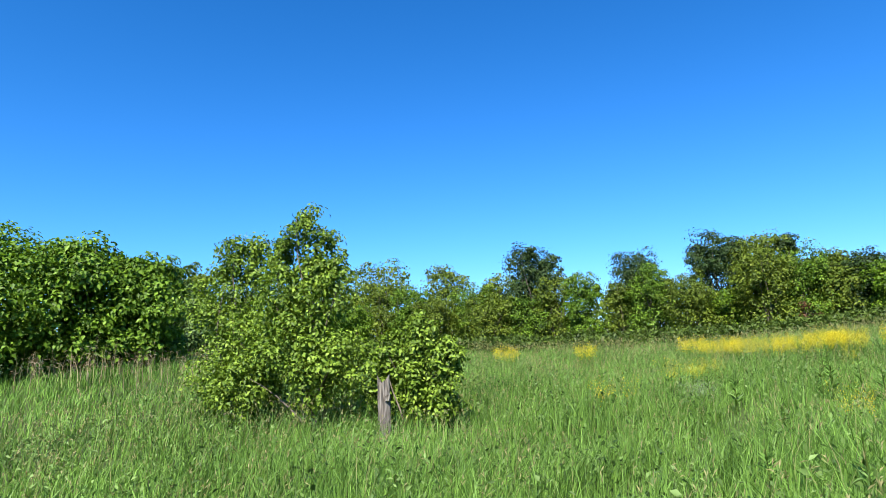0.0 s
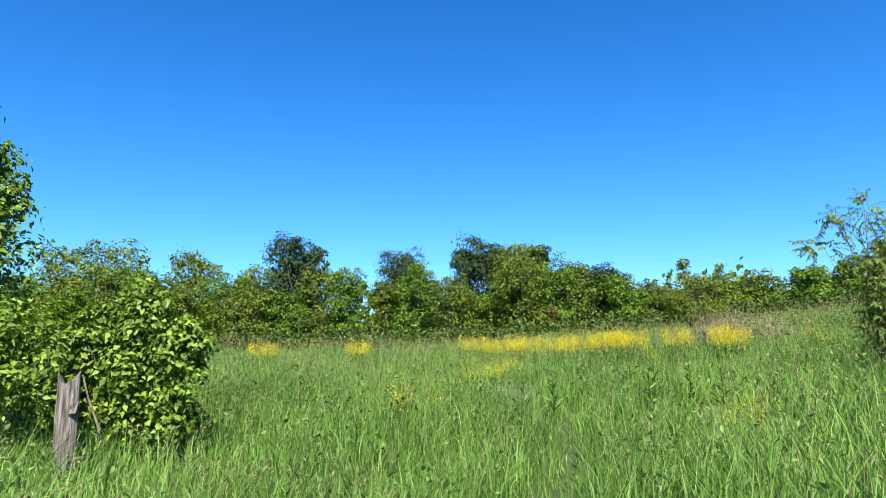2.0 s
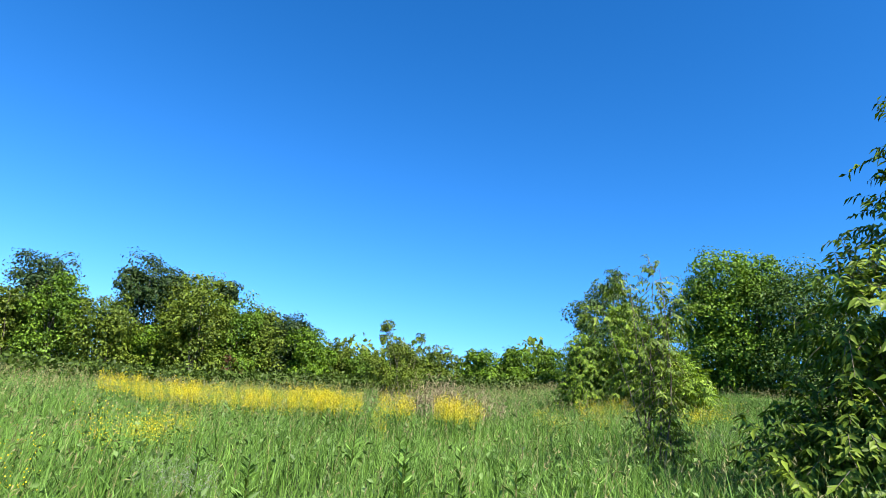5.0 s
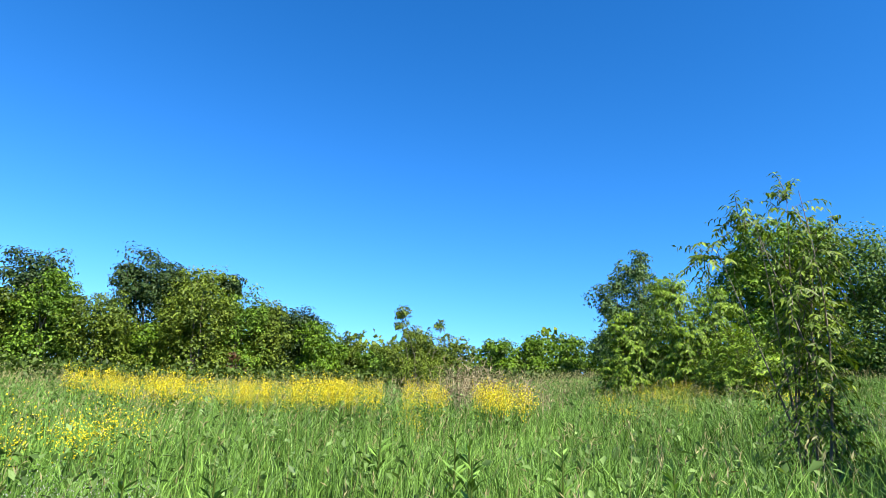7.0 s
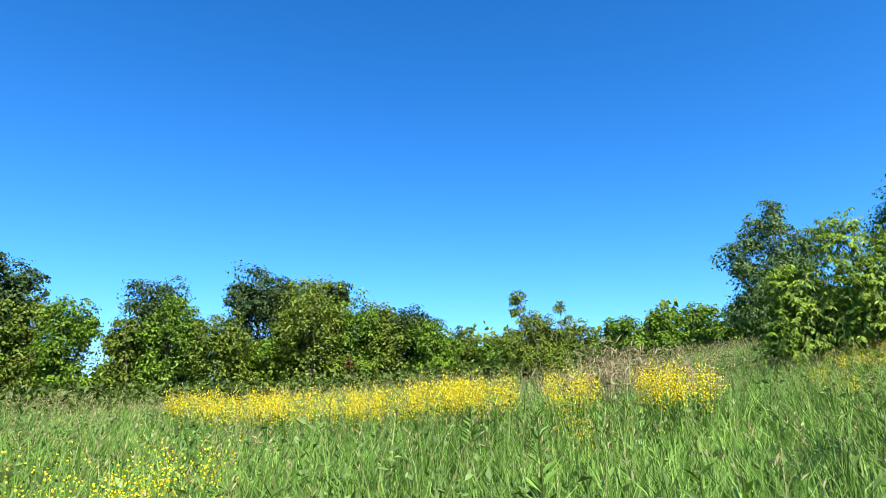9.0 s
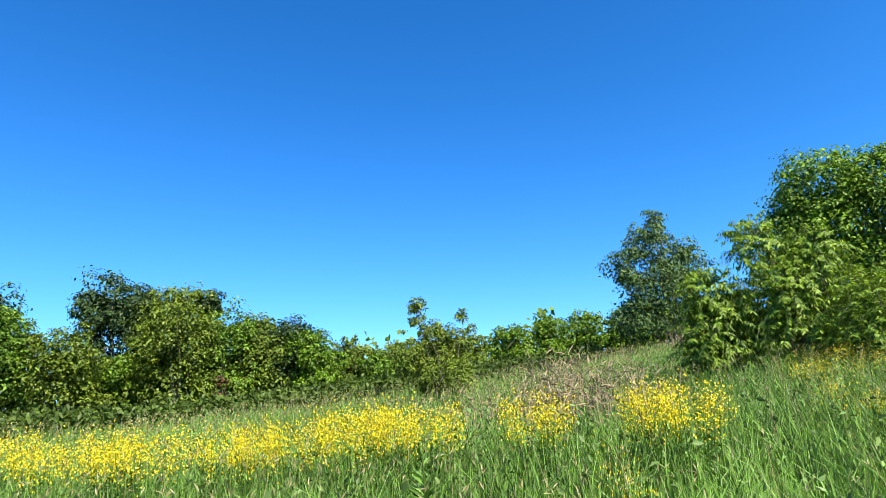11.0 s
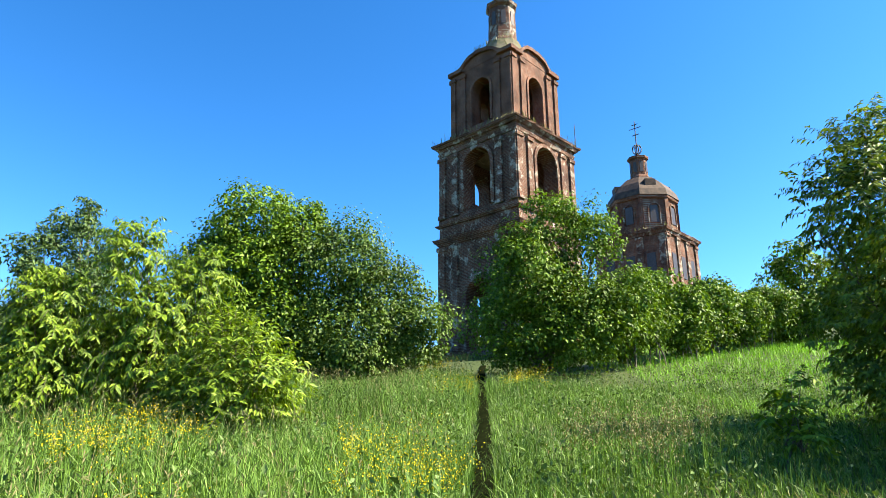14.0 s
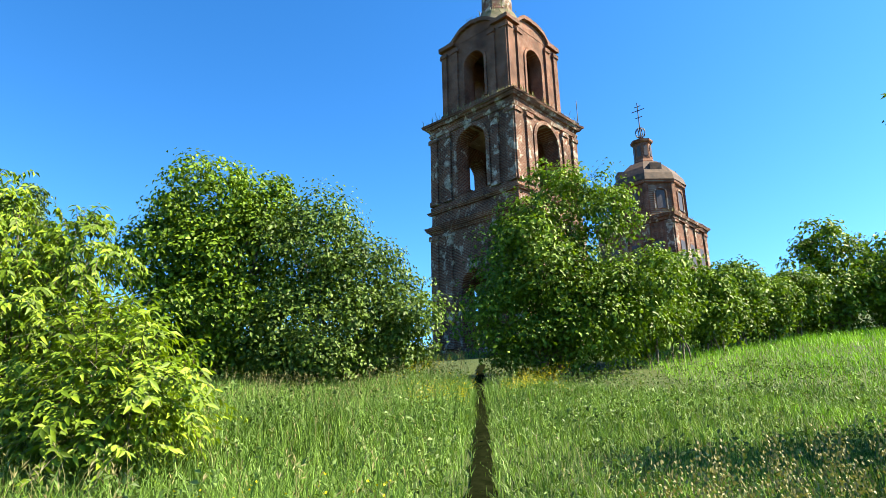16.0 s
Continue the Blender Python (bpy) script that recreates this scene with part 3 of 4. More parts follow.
        hoops.append(tube(np.stack([0.45 * np.cos(ang) * math.cos(a), 0.45 * np.cos(ang) * math.sin(a), 21.95 + 0.5 * np.sin(ang)], 1), np.full(17, 0.035), 4))
    piece("finial_ball", tri_mesh("finial_ball", *joined(hoops)), IRON_AND_SHADE, t, "open iron hoops of a bare ball")
    bars = [tube([(0, 0, 21.2), (0, 0, 25.0)], [0.06, 0.045], 5)]
    for z, w in ((24.2, 0.6), (24.6, 0.3), (23.5, 0.35)):
        bars.append(tube([(0, -w, z), (0, w, z)], [0.04, 0.04], 5))
    piece("cross", tri_mesh("cross", *joined(bars)), IRON_AND_SHADE, t, "iron cross on the dome")
    ledge_plants(t, 3.6, 12.7, 260, 0.6)


nave()

# ---- old post ----


def old_post(x, y):
    bm = bmesh.new()
    n, rows = 14, 9
    rings = []
    for i in range(rows):
        z = -0.3 + 1.46 * i / (rows - 1)
        ring = []
        for k in range(n):
            a = 2 * math.pi * k / n
            r = 0.105 + 0.012 * math.sin(3 * a + 1) + 0.012 * math.sin(7 * a) + rng.normal() * 0.004
            top = (0.06 * math.sin(a * 2 + 0.7) + 0.03 * math.sin(5 * a)) if i == rows - 1 else 0.0
            ring.append(bm.verts.new((r * math.cos(a) - 0.03 * z, r * math.sin(a), z + top)))
        rings.append(ring)
    for a, b in zip(rings[:-1], rings[1:]):
        for k in range(n):
            bm.faces.new((a[k], a[(k + 1) % n], b[(k + 1) % n], b[k]))
    cap = bm.verts.new((-0.04, 0, 1.07))
    for k in range(n):
        bm.faces.new((rings[-1][k], rings[-1][(k + 1) % n], cap))
    m = Mat("weathered_wood", 0.9)
    c = m.t.nodes.new("ShaderNodeTexCoord")
    mp = m.node("ShaderNodeMapping")
    mp.inputs["Scale"].default_value = (30, 30, 2.2)
    m.link(c.outputs["Object"], mp.inputs[0])
    g = m.node("ShaderNodeTexNoise", Scale=1.5, Detail=8.0)
    m.link(mp.outputs[0], g.inputs["Vector"])
    m.colour(m.ramp(g.outputs["Fac"], (0.3, (0.035, 0.03, 0.024)), (0.5, (0.14, 0.12, 0.10)), (0.75, (0.30, 0.27, 0.23))))
    m.bump(g.outputs["Fac"], 0.9, 0.03)
    t = thing("wooden_post", "grey weathered split wooden post standing in tall grass", "post", pose(x, y, gz(x, y)))
    stake = part("stake", bm, m.m, t)
    bm = bmesh.new()
    box(bm, 0.04, 0.13, -0.09, -0.02, 0.78, 0.89, 0.015)
    part("broken_knot", bm, m.m, stake)


old_post(-3.72, 8.3)

# ---- trees near the start ----
PEARS = "young trees by the old post"
grow("young_tree", "tall slender young tree with bright oval leaves", "tree", -5.75, 9.0, [(0.104, 0, 3.9, 0.52, 0.52, 0.779), (-0.467, 0, 3.43, 0.416, 0.416, 0.52), (0.571, 0, 3.12, 0.467, 0.416, 0.52), (0, 0, 2.7, 0.832, 0.832, 0.832), (-0.312, 0, 1.67, 1.2, 1.04, 0.938), (0.728, -0.208, 1.25, 0.938, 0.832, 0.832), (-1.25, -0.208, 1.04, 0.832, 0.728, 0.728)], 24000, (0.085, 0.056), PEAR, "clump", 3, 0.07, PEARS, spread=0.13)
grow("young_tree", "bushy young tree with yellowish green leaves", "tree", -8.3, 10.2, [(0.208, 0, 3.74, 0.779, 0.728, 0.624), (-0.208, 0, 2.81, 1.04, 0.938, 0.938), (0.416, 0, 1.77, 1.14, 1.04, 0.938), (0, 0, 0.938, 1.14, 1.04, 0.832)], 16000, (0.085, 0.056), PEAR, "clump", 4, 0.08, PEARS, spread=0.15)
grow("wild_shrub", "low leafy shrub behind the weathered post", "shrub", -3.6, 9.4, [(0.155, 0, 1.82, 0.416, 0.416, 0.467), (0.571, 0, 1.41, 0.437, 0.416, 0.416), (-0.52, 0, 1.55, 0.467, 0.416, 0.416), (-0.104, 0, 1.14, 0.624, 0.52, 0.52), (0.312, 0, 0.624, 0.624, 0.52, 0.467), (-0.624, 0.104, 0.728, 0.52, 0.52, 0.52)], 12000, (0.088, 0.058), PEAR, "clump", 5, 0.05, PEARS, spread=0.13)

# ---- trees along the walk ----
grow("ash_maple", "young ash-leaved maple with long hanging leaves", "tree", 6.65, 10.3, [(0.05, -0.1, 2.62, 0.14, 0.14, 0.26), (-0.22, 0.15, 2.45, 0.14, 0.14, 0.22), (-0.5, 0.3, 2.15, 0.24, 0.15, 0.12), (0.15, -0.25, 2.25, 0.18, 0.18, 0.24), (0.0, -0.1, 1.85, 0.28, 0.26, 0.32), (0.05, -0.2, 1.35, 0.3, 0.26, 0.34), (0.0, -0.15, 0.9, 0.24, 0.22, 0.34), (0.05, -0.2, 0.5, 0.22, 0.2, 0.3)], 4600, (0.066, 0.024), ASH, "twig", 3, 0.026, "ash-leaved maples", 0.28, 0.45)
grow("ash_maple", "dense ash-leaved maple in tall grass with deep shade below", "tree", 6.9, 7.15, [(0.1, -0.1, 3.75, 0.4, 0.4, 0.6), (0, 0, 2.9, 0.55, 0.55, 0.7), (-0.4, 0.4, 2.0, 0.6, 0.6, 0.6), (0.5, -0.2, 2.2, 0.8, 0.8, 0.8), (0, 0, 1.3, 1.0, 1.0, 0.8), (-0.4, 0.6, 0.9, 0.8, 0.8, 0.6), (-0.6, 0.7, 0.6, 0.9, 0.8, 0.5)], 19000, (0.11, 0.042), ASH, "twig", 4, 0.07, "ash-leaved maples", 0.4, 0.4)
grow("ash_maple", "tall leaning ash-leaved maple on the grassy slope", "tree", 16.8, 5.6, [(0, 0, 4.9, 0.8, 0.8, 0.8), (-0.2, 0.5, 3.9, 1.0, 1.0, 0.9), (0.4, -0.3, 3.0, 1.3, 1.2, 1.1), (0, 0.2, 1.9, 1.3, 1.2, 1.0), (0, 0, 1.0, 1.3, 1.3, 0.8)], 20000, (0.125, 0.052), ASH, "twig", 3, 0.09, "ash-leaved maples", 0.45, 0.35)
grow("ash_maple", "full ash-leaved maple shading the grassy slope", "tree", 14.4, 5.9, [(0, 0, 4.2, 0.8, 0.8, 0.8), (-0.4, 0.3, 3.2, 1.0, 1.0, 0.9), (0.5, -0.2, 3.0, 1.0, 1.0, 0.9), (0, 0, 2.0, 1.3, 1.2, 1.0), (0, 0, 1.0, 1.3, 1.2, 0.8)], 11000, (0.13, 0.055), ASH, "twig", 3, 0.08, "ash-leaved maples", 0.42, 0.35)
ELDERS = "light green bushes beside the path"
grow("maple_bush", "light green ash-leaved maple bush with arching shoots", "bush", 14.5, 19.3, [(0, 0, 2.09, 0.636, 0.636, 0.55), (0.1, 0, 1.32, 0.954, 0.954, 0.77), (0, 0, 0.66, 0.954, 0.954, 0.55)], 11000, (0.115, 0.042), ELDER, "twig", 6, 0.06, ELDERS, 0.42, 0.5)
grow("maple_bush", "tall light green ash-leaved maple bush with arching shoots", "bush", 15.3, 17.9, [(-0.3, 0.5, 3.03, 0.477, 0.477, 0.55), (0.2, -0.5, 2.64, 0.477, 0.477, 0.55), (-0.1, 0, 1.76, 1.01, 1.01, 0.88), (0, 0, 0.77, 1.17, 1.17, 0.66)], 15000, (0.115, 0.042), ELDER, "twig", 6, 0.06, ELDERS, 0.42, 0.5)
grow("maple_bush", "low maple bush with long yellow-green shoot tips", "bush", 14.7, 16.2, [(0, 0, 1.43, 0.53, 0.53, 0.44), (-0.3, -0.6, 0.99, 0.53, 0.53, 0.385), (0, 0, 0.66, 0.954, 0.848, 0.495)], 7000, (0.115, 0.042), ELDER, "twig", 5, 0.05, ELDERS, 0.5, 0.3)
grow("sapling", "small bright sapling alone in the grass", "sapling", 14.2, 8.4, [(0, 0, 1.05, 0.16, 0.16, 0.22), (0.05, 0.1, 0.75, 0.26, 0.26, 0.25), (0, 0, 0.5, 0.2, 0.2, 0.2)], 650, (0.11, 0.045), ELDER, "twig", 2, 0.025, "", 0.22, 0.3)

# ---- trees before the church ----
grow("lime_tree", "broad dense deep green tree with a rounded crown", "tree", 24.3, 20.8, [(0, 0.3, 4.95, 1.9, 1.9, 1.5), (0.2, -1.3, 4.8, 1.2, 1.2, 1.2), (-0.2, 1.2, 3.4, 1.8, 1.7, 1.9), (0, -0.6, 3.3, 2.2, 2.2, 1.9), (0, 0, 1.8, 2.4, 2.5, 1.4), (-0.3, 0.2, 0.8, 2.4, 2.4, 0.8)], 36000, (0.135, 0.088), LIME, "clump", 3, 0.2, "", spread=0.26)
grow("lilac_tree", "dense rounded lilac-like tree with dull green leaves", "tree", 24.4, 17.8, [(0, 0.2, 3.9, 1.8, 1.8, 1.5), (0.3, -1.2, 2.9, 1.5, 1.5, 1.3), (0.4, -2.4, 1.9, 1.2, 1.2, 1.1), (0, 0, 1.6, 2.0, 2.3, 1.4), (0.3, -2.0, 1.2, 1.0, 1.1, 0.9), (-0.2, -0.3, 0.7, 2.0, 2.2, 0.7)], 38000, (0.11, 0.074), LILAC, "clump", 5, 0.12, "", spread=0.2)
grow("maple_tree", "full leafy maple standing before the tower", "tree", 27.5, 11.9, [(0.1, -0.8, 5.5, 1.1, 1.1, 1.2), (0.1, -2.1, 4.8, 1.3, 1.2, 1.3), (0.2, -3.2, 2.6, 1.2, 1.2, 1.2), (-0.2, 0.3, 4.2, 1.5, 1.5, 1.2), (0, -0.2, 3.0, 2.1, 2.1, 1.5), (0, 0.6, 1.9, 1.9, 2.0, 1.4), (0.2, -2.0, 2.2, 1.5, 1.5, 1.3), (0, -1.4, 1.5, 1.9, 1.9, 1.3), (0, 0, 0.9, 2.1, 2.2, 0.9)], 46000, (0.13, 0.08), MAPLE, "clump", 3, 0.15, "", spread=0.24)
ROW = "row of bushes on the hill crest"
for bx, by, top, r in ((29.9, 8.6, 3.0, 1.1), (31.4, 7.4, 3.9, 1.1), (33.3, 5.9, 3.2, 1.2), (35.6, 4.2, 3.6, 1.3), (37.8, 2.3, 2.8, 1.3), (39.4, 0.6, 3.3, 1.4)):
    grow("hill_bush", "green bush in a row on the hill", "bush", bx, by, [(0, 0, top - r * 0.8, r, r, r * 0.8), (0.2, 0.3, top * 0.45, r * 1.2, r * 1.2, r)], 9000, (0.17, 0.1), MAPLE, "clump", 4, 0.08, ROW, spread=0.22)
grow("hill_tree", "dark green tree at the end of the bushes", "tree", 40.8, -1.6, [(0, 0.2, 0.9, 1.9, 1.9, 0.9), (0, 0, 4.0, 1.7, 1.7, 1.5), (0, 0.3, 2.0, 2.0, 2.0, 1.5), (0, -2.0, 2.2, 1.6, 1.6, 1.4)], 8000, (0.22, 0.14), LIME, "clump", 3, 0.15, "", spread=0.3)
grow("hill_tree", "yellow-green tree at the end of the bushes", "tree", 41.6, -4.6, [(0, 0.2, 0.9, 1.9, 1.9, 0.9), (0, 0, 3.2, 1.7, 1.7, 1.5), (0, 0, 1.6, 1.9, 2.0, 1.3)], 6000, (0.22, 0.14), MAPLE, "clump", 3, 0.15, "", spread=0.3)
grow("willow_tree", "grey-green upright willow over dry weeds", "tree", 29.5, 32.5, [(0.2, 0, 6.8, 0.9, 0.9, 1.1), (0, 0, 5.8, 1.4, 1.4, 1.2), (-1.0, 0.9, 4.8, 1.4, 1.4, 1.3), (1.1, -0.8, 4.7, 1.5, 1.4, 1.3), (0, 0, 3.2, 2.2, 2.2, 1.6), (-0.8, 0.8, 1.8, 1.9, 1.9, 1.4)], 17000, (0.2, 0.09), WILLOW, "clump", 3, 0.16, "", spread=0.24)
grow("willow_bush", "slim young willows rising from the weeds", "bush", 11.6, 26.8, [(-0.5, 0, 2.7, 0.3, 0.3, 0.8), (0.1, 0, 2.1, 0.5, 0.45, 0.7), (0.9, -0.4, 2.2, 0.25, 0.25, 0.8), (0.2, 0, 1.0, 1.1, 1.0, 0.8), (0.5, 0.2, 1.9, 0.5, 0.4, 0.6), (-0.9, 0, 1.5, 0.5, 0.4, 0.6)], 9000, (0.13, 0.045), WOODS, "clump", 5, 0.04, "", spread=0.16)

# ---- wood edge round the meadow ----
WOOD = "trees of the wood edge"
for bx, by, top, r in ((-27.5, 12.5, 6.6, 2.8), (-24.5, 15.5, 6.5, 2.6), (-22.3, 17.8, 5.9, 2.1), (-20.7, 19.6, 5.0, 1.5), (-31, 9, 6.8, 3.0)):
    grow("wood_tree", "dense leafy tree at the shaded wood edge", "tree", bx, by, [(0, 0, top - r * 0.75, r, r, r * 0.75), (0.3, -0.2, top * 0.5, r * 1.15, r * 1.15, r * 0.9), (0, 0, top * 0.22, r * 1.1, r * 1.1, r * 0.55)], 14000, (0.22, 0.14), MAPLE, "clump", 3, 0.16, WOOD, spread=0.32)
grow("wood_tree", "pale thin-topped tree beyond the wood edge", "tree", -23.5, 25.2, [(0, 0, 4.2, 0.9, 0.9, 1.1), (0, 0, 2.6, 1.6, 1.6, 1.4), (0, 0, 1.2, 1.7, 1.7, 1.0)], 5000, (0.22, 0.12), WILLOW, "clump", 3, 0.1, WOOD, spread=0.28)
def domes(top, r, seed):
    """A crown as a main dome with smaller ones round it and skirts to the ground."""
    q = np.random.default_rng(seed)
    out = [(0, 0, top - r * 0.75, r * 0.9, r * 0.9, r * 0.75), (0, 0, top * 0.52, r, r, top * 0.28), (0, 0, top * 0.24, r * 1.05, r * 1.05, top * 0.24)]
    for i in range(6):
        a, z = i * 1.05 + q.uniform(0, 0.8), q.uniform(0.45, 0.95)
        out.append((r * 0.65 * math.cos(a), r * 0.65 * math.sin(a), top * z - r * 0.3, r * q.uniform(0.3, 0.5), r * q.uniform(0.3, 0.5), r * q.uniform(0.3, 0.5)))
    return out


FAR = ((-9.0, 46.0, 8.1, 2.6, ELM), (-1.3, 46.5, 7.0, 2.0, ELM), (4.4, 46.0, 7.7, 2.3, ELM), (6.9, 45.6, 7.0, 2.2, WOODS), (8.8, 45.0, 6.4, 0.85, ELM), (11.2, 44.8, 4.9, 1.6, WOODS), (13.0, 44.4, 4.7, 1.7, ELM))
for bx, by, top, r, mat in FAR:
    grow("elm_tree" if mat is ELM else "wood_tree", "dark rounded elm rising over the wood edge" if mat is ELM else "green tree rising over the wood edge", "tree", bx, by, domes(top, r, int(bx * 10) + 500), int(6500 + 4000 * r), (0.18, 0.115), mat, "clump", 2, 0.14, WOOD, spread=0.27)
k = 0
for bx in np.arange(-30, 20, 2.3):
    by = 44.0 + 1.3 * math.sin(bx * 1.7) - 0.02 * (bx - 5)
    top = 5.0 + 0.8 * math.sin(bx * 0.9 + 1) + 0.5 * math.sin(bx * 2.3) - (1.6 if bx > 13 else 0)
    r = 1.6 + 0.3 * math.sin(bx * 3.1)
    grow("wood_bush", "leafy bush of the wood edge", "bush", bx, by, domes(top, r * 1.15, int(bx * 10) + 900), 9200, (0.165, 0.105), (WOODS, MAPLE, WOODS, LIME)[k % 4], "clump", 3, 0.07, "bushes of the wood edge", spread=0.27)
    k += 1
for bx, by, top, r in ((-26, 54, 9.4, 3.0), (-31, 56, 8.6, 2.6), (-20, 57, 8.4, 2.6), (-15, 58, 7.6, 2.2), (-12, 60, 6.8, 2.2), (-37, 50, 8.5, 3.0), (-42, 42, 8.5, 3.2), (-36, 36, 7.5, 2.6), (-30, 33, 6.0, 2.0)):
    grow("wood_tree", "rounded tree further back in the wood", "tree", bx, by, [(0, 0, top - r * 0.8, r, r, r * 0.8), (0.3, 0, top * 0.5, r * 1.2, r * 1.2, top * 0.28), (0, 0, top * 0.2, r * 1.2, r * 1.2, top * 0.2)], 5500, (0.28, 0.18), WOODS, "clump", 2, 0.14, WOOD, spread=0.4)
for bx, by, top in ((18.5, 44, 2.4), (21, 43.5, 2.6), (23.5, 43, 2.9), (26, 41.5, 2.8), (28, 40.3, 3.0), (30.4, 39.5, 3.1), (32.8, 38.4, 3.0), (35.2, 37, 3.0), (37.5, 36, 3.0), (40, 35, 3.0), (43, 33, 3.0)):
    grow("hedge_bush", "low dark bush along the far meadow edge", "bush", bx, by, [(0, 0, top - 0.9, 1.5, 1.5, 0.9), (0, 0, 0.9, 1.7, 1.6, 0.9)], 4200, (0.2, 0.12), LIME if bx > 25 else WOODS, "clump", 3, 0.06, "hedge at the meadow edge", spread=0.26)
grow("rusty_shrub", "reddish brown withered shrub before the wood", "shrub", 8.9, 42.6, [(0, 0, 1.5, 0.4, 0.4, 0.9), (0.3, 0, 0.8, 0.5, 0.5, 0.7)], 700, (0.18, 0.06), RUSTY, "clump", 7, 0.07, "", spread=0.2)

# ---- flowers and weeds ----


def flower_clump(name, label, category, mat, n, r, tall, petal, group):
    """A stand of thin branching stems with many small flowers on top."""
    t = thing(name, label, category, Matrix(), group)
    a, q = rng.uniform(0, 6.28, n), np.sqrt(rng.uniform(0, 1, n)) * r
    foot = np.stack([q * np.cos(a), q * np.sin(a), 0 * a - 0.05], 1)
    h = tall * rng.uniform(0.74, 1.08, n)
    yaw = rng.uniform(0, 6.28, n)
    v, tr = blades(foot, h, np.full(n, 0.012), yaw, h * 0.12, a)
    stem = tagged(piece("stem", tri_mesh("stem", v, tr), GRASS, t), kind="stuff")
    tip = v.reshape(-1, 5, 3)[:, 4]
    m = n * 4
    at = foot[rng.integers(0, n, m)] * 1.05 + np.stack([rng.normal(size=m) * 0.03, rng.normal(size=m) * 0.03, tall * rng.uniform(0.05, 0.7, m)], 1)
    lv = leaves(at, rng.normal(size=(m, 3)) + np.array([0, 0, 0.5]), np.full(m, 0.09), np.full(m, 0.025))
    tagged(piece("foliage", tri_mesh("foliage", *lv), GRASS, t), kind="stuff")
    per = 18
    at = (tip[:, None] + rng.normal(size=(n, per, 3)) * np.array([0.045, 0.045, 0.07]) - np.array([0, 0, 0.05])).reshape(-1, 3)
    lv = leaves(at, rng.normal(size=at.shape) + np.array([0, 0, 0.6]), np.full(len(at), petal), np.full(len(at), petal * 0.9))
    tagged(piece("blossom", tri_mesh("blossom", *lv), mat, stem), kind="stuff")
    return t


YELLOW = flower_clump("yellow_flowers", "clump of bright yellow wintercress flowers in tall grass", "flowers", PETAL, 84, 0.34, 0.95, 0.022, "yellow flower clumps")
YELLOW_SMALL = flower_clump("yellow_flowers", "sparse clump of yellow flowers in tall grass", "flowers", PETAL, 26, 0.4, 0.85, 0.015, "yellow flower clumps")
WHITES = flower_clump("white_flowers", "loose clump of small white flowers in the grass", "flowers", WHITE, 40, 0.35, 0.7, 0.012, "white flower clumps")


def place(ob, spots):
    for i, (x, y, s) in enumerate(spots):
        m = pose(x, y, gz(x, y), 0, 0, (x * 77 + y * 31) % 360) @ Matrix.Diagonal((s, s, 1, 1))
        if i == 0:
            ob.matrix_world = m
        else:
            c = copy_thing(ob, m)
            c.matrix_world = m


SEEDING = flower_clump("grass_clump", "pale seeding grass clump beside the shaded slope", "grass", SEED, 20, 0.32, 0.95, 0.03, "seeding grass clumps")
place(SEEDING, [(12.4, 10.87, 0.55), (12.63, 10.54, 0.55), (12.93, 10.15, 0.55), (12.08, 10.46, 0.55), (11.93, 10.33, 0.55), (13, 9.79, 0.55), (12.23, 11.05, 0.55)])
place(YELLOW, [(6.54, 14.31, 0.85), (6.41, 14.54, 0.6), (5.81, 15.38, 0.75), (4.99, 16.01, 0.85), (4.79, 16.31, 0.6), (4.4, 16.35, 0.8), (3.73, 17.07, 0.55), (3.47, 17.24, 0.7), (2.75, 17.38, 0.9), (2.51, 17.71, 0.6), (2.04, 18.26, 0.8), (1.52, 19.59, 0.9), (-4.59, 19.96, 1), (-1.76, 19.5, 0.8), (4.15, 17.09, 0.8), (4.86, 17.15, 0.8)])
place(YELLOW_SMALL, [(2.92, 7.2, 0.5), (-0.08, 10.1, 0.9), (1.05, 12.6, 1), (1.22, 12.9, 1), (1.59, 13.08, 0.8), (8, 13.69, 0.7), (8.75, 13.3, 0.6), (11.86, 15.41, 1.1), (11.29, 15.43, 0.8), (11.62, 12.86, 1), (11.01, 15.41, 1.1), (10.08, 12.22, 0.9), (18.37, 13.39, 1.2), (20.53, 12, 1.2), (24.54, 14.82, 1.2), (20.87, 11.85, 1), (4.22, 12.84, 0.3), (10.15, 12.44, 0.9)])
place(WHITES, [(1.35, 10.2, 0.55), (1.5, 10.55, 0.45), (1.2, 10.7, 0.5), (8.6, 10.6, 0.5)])


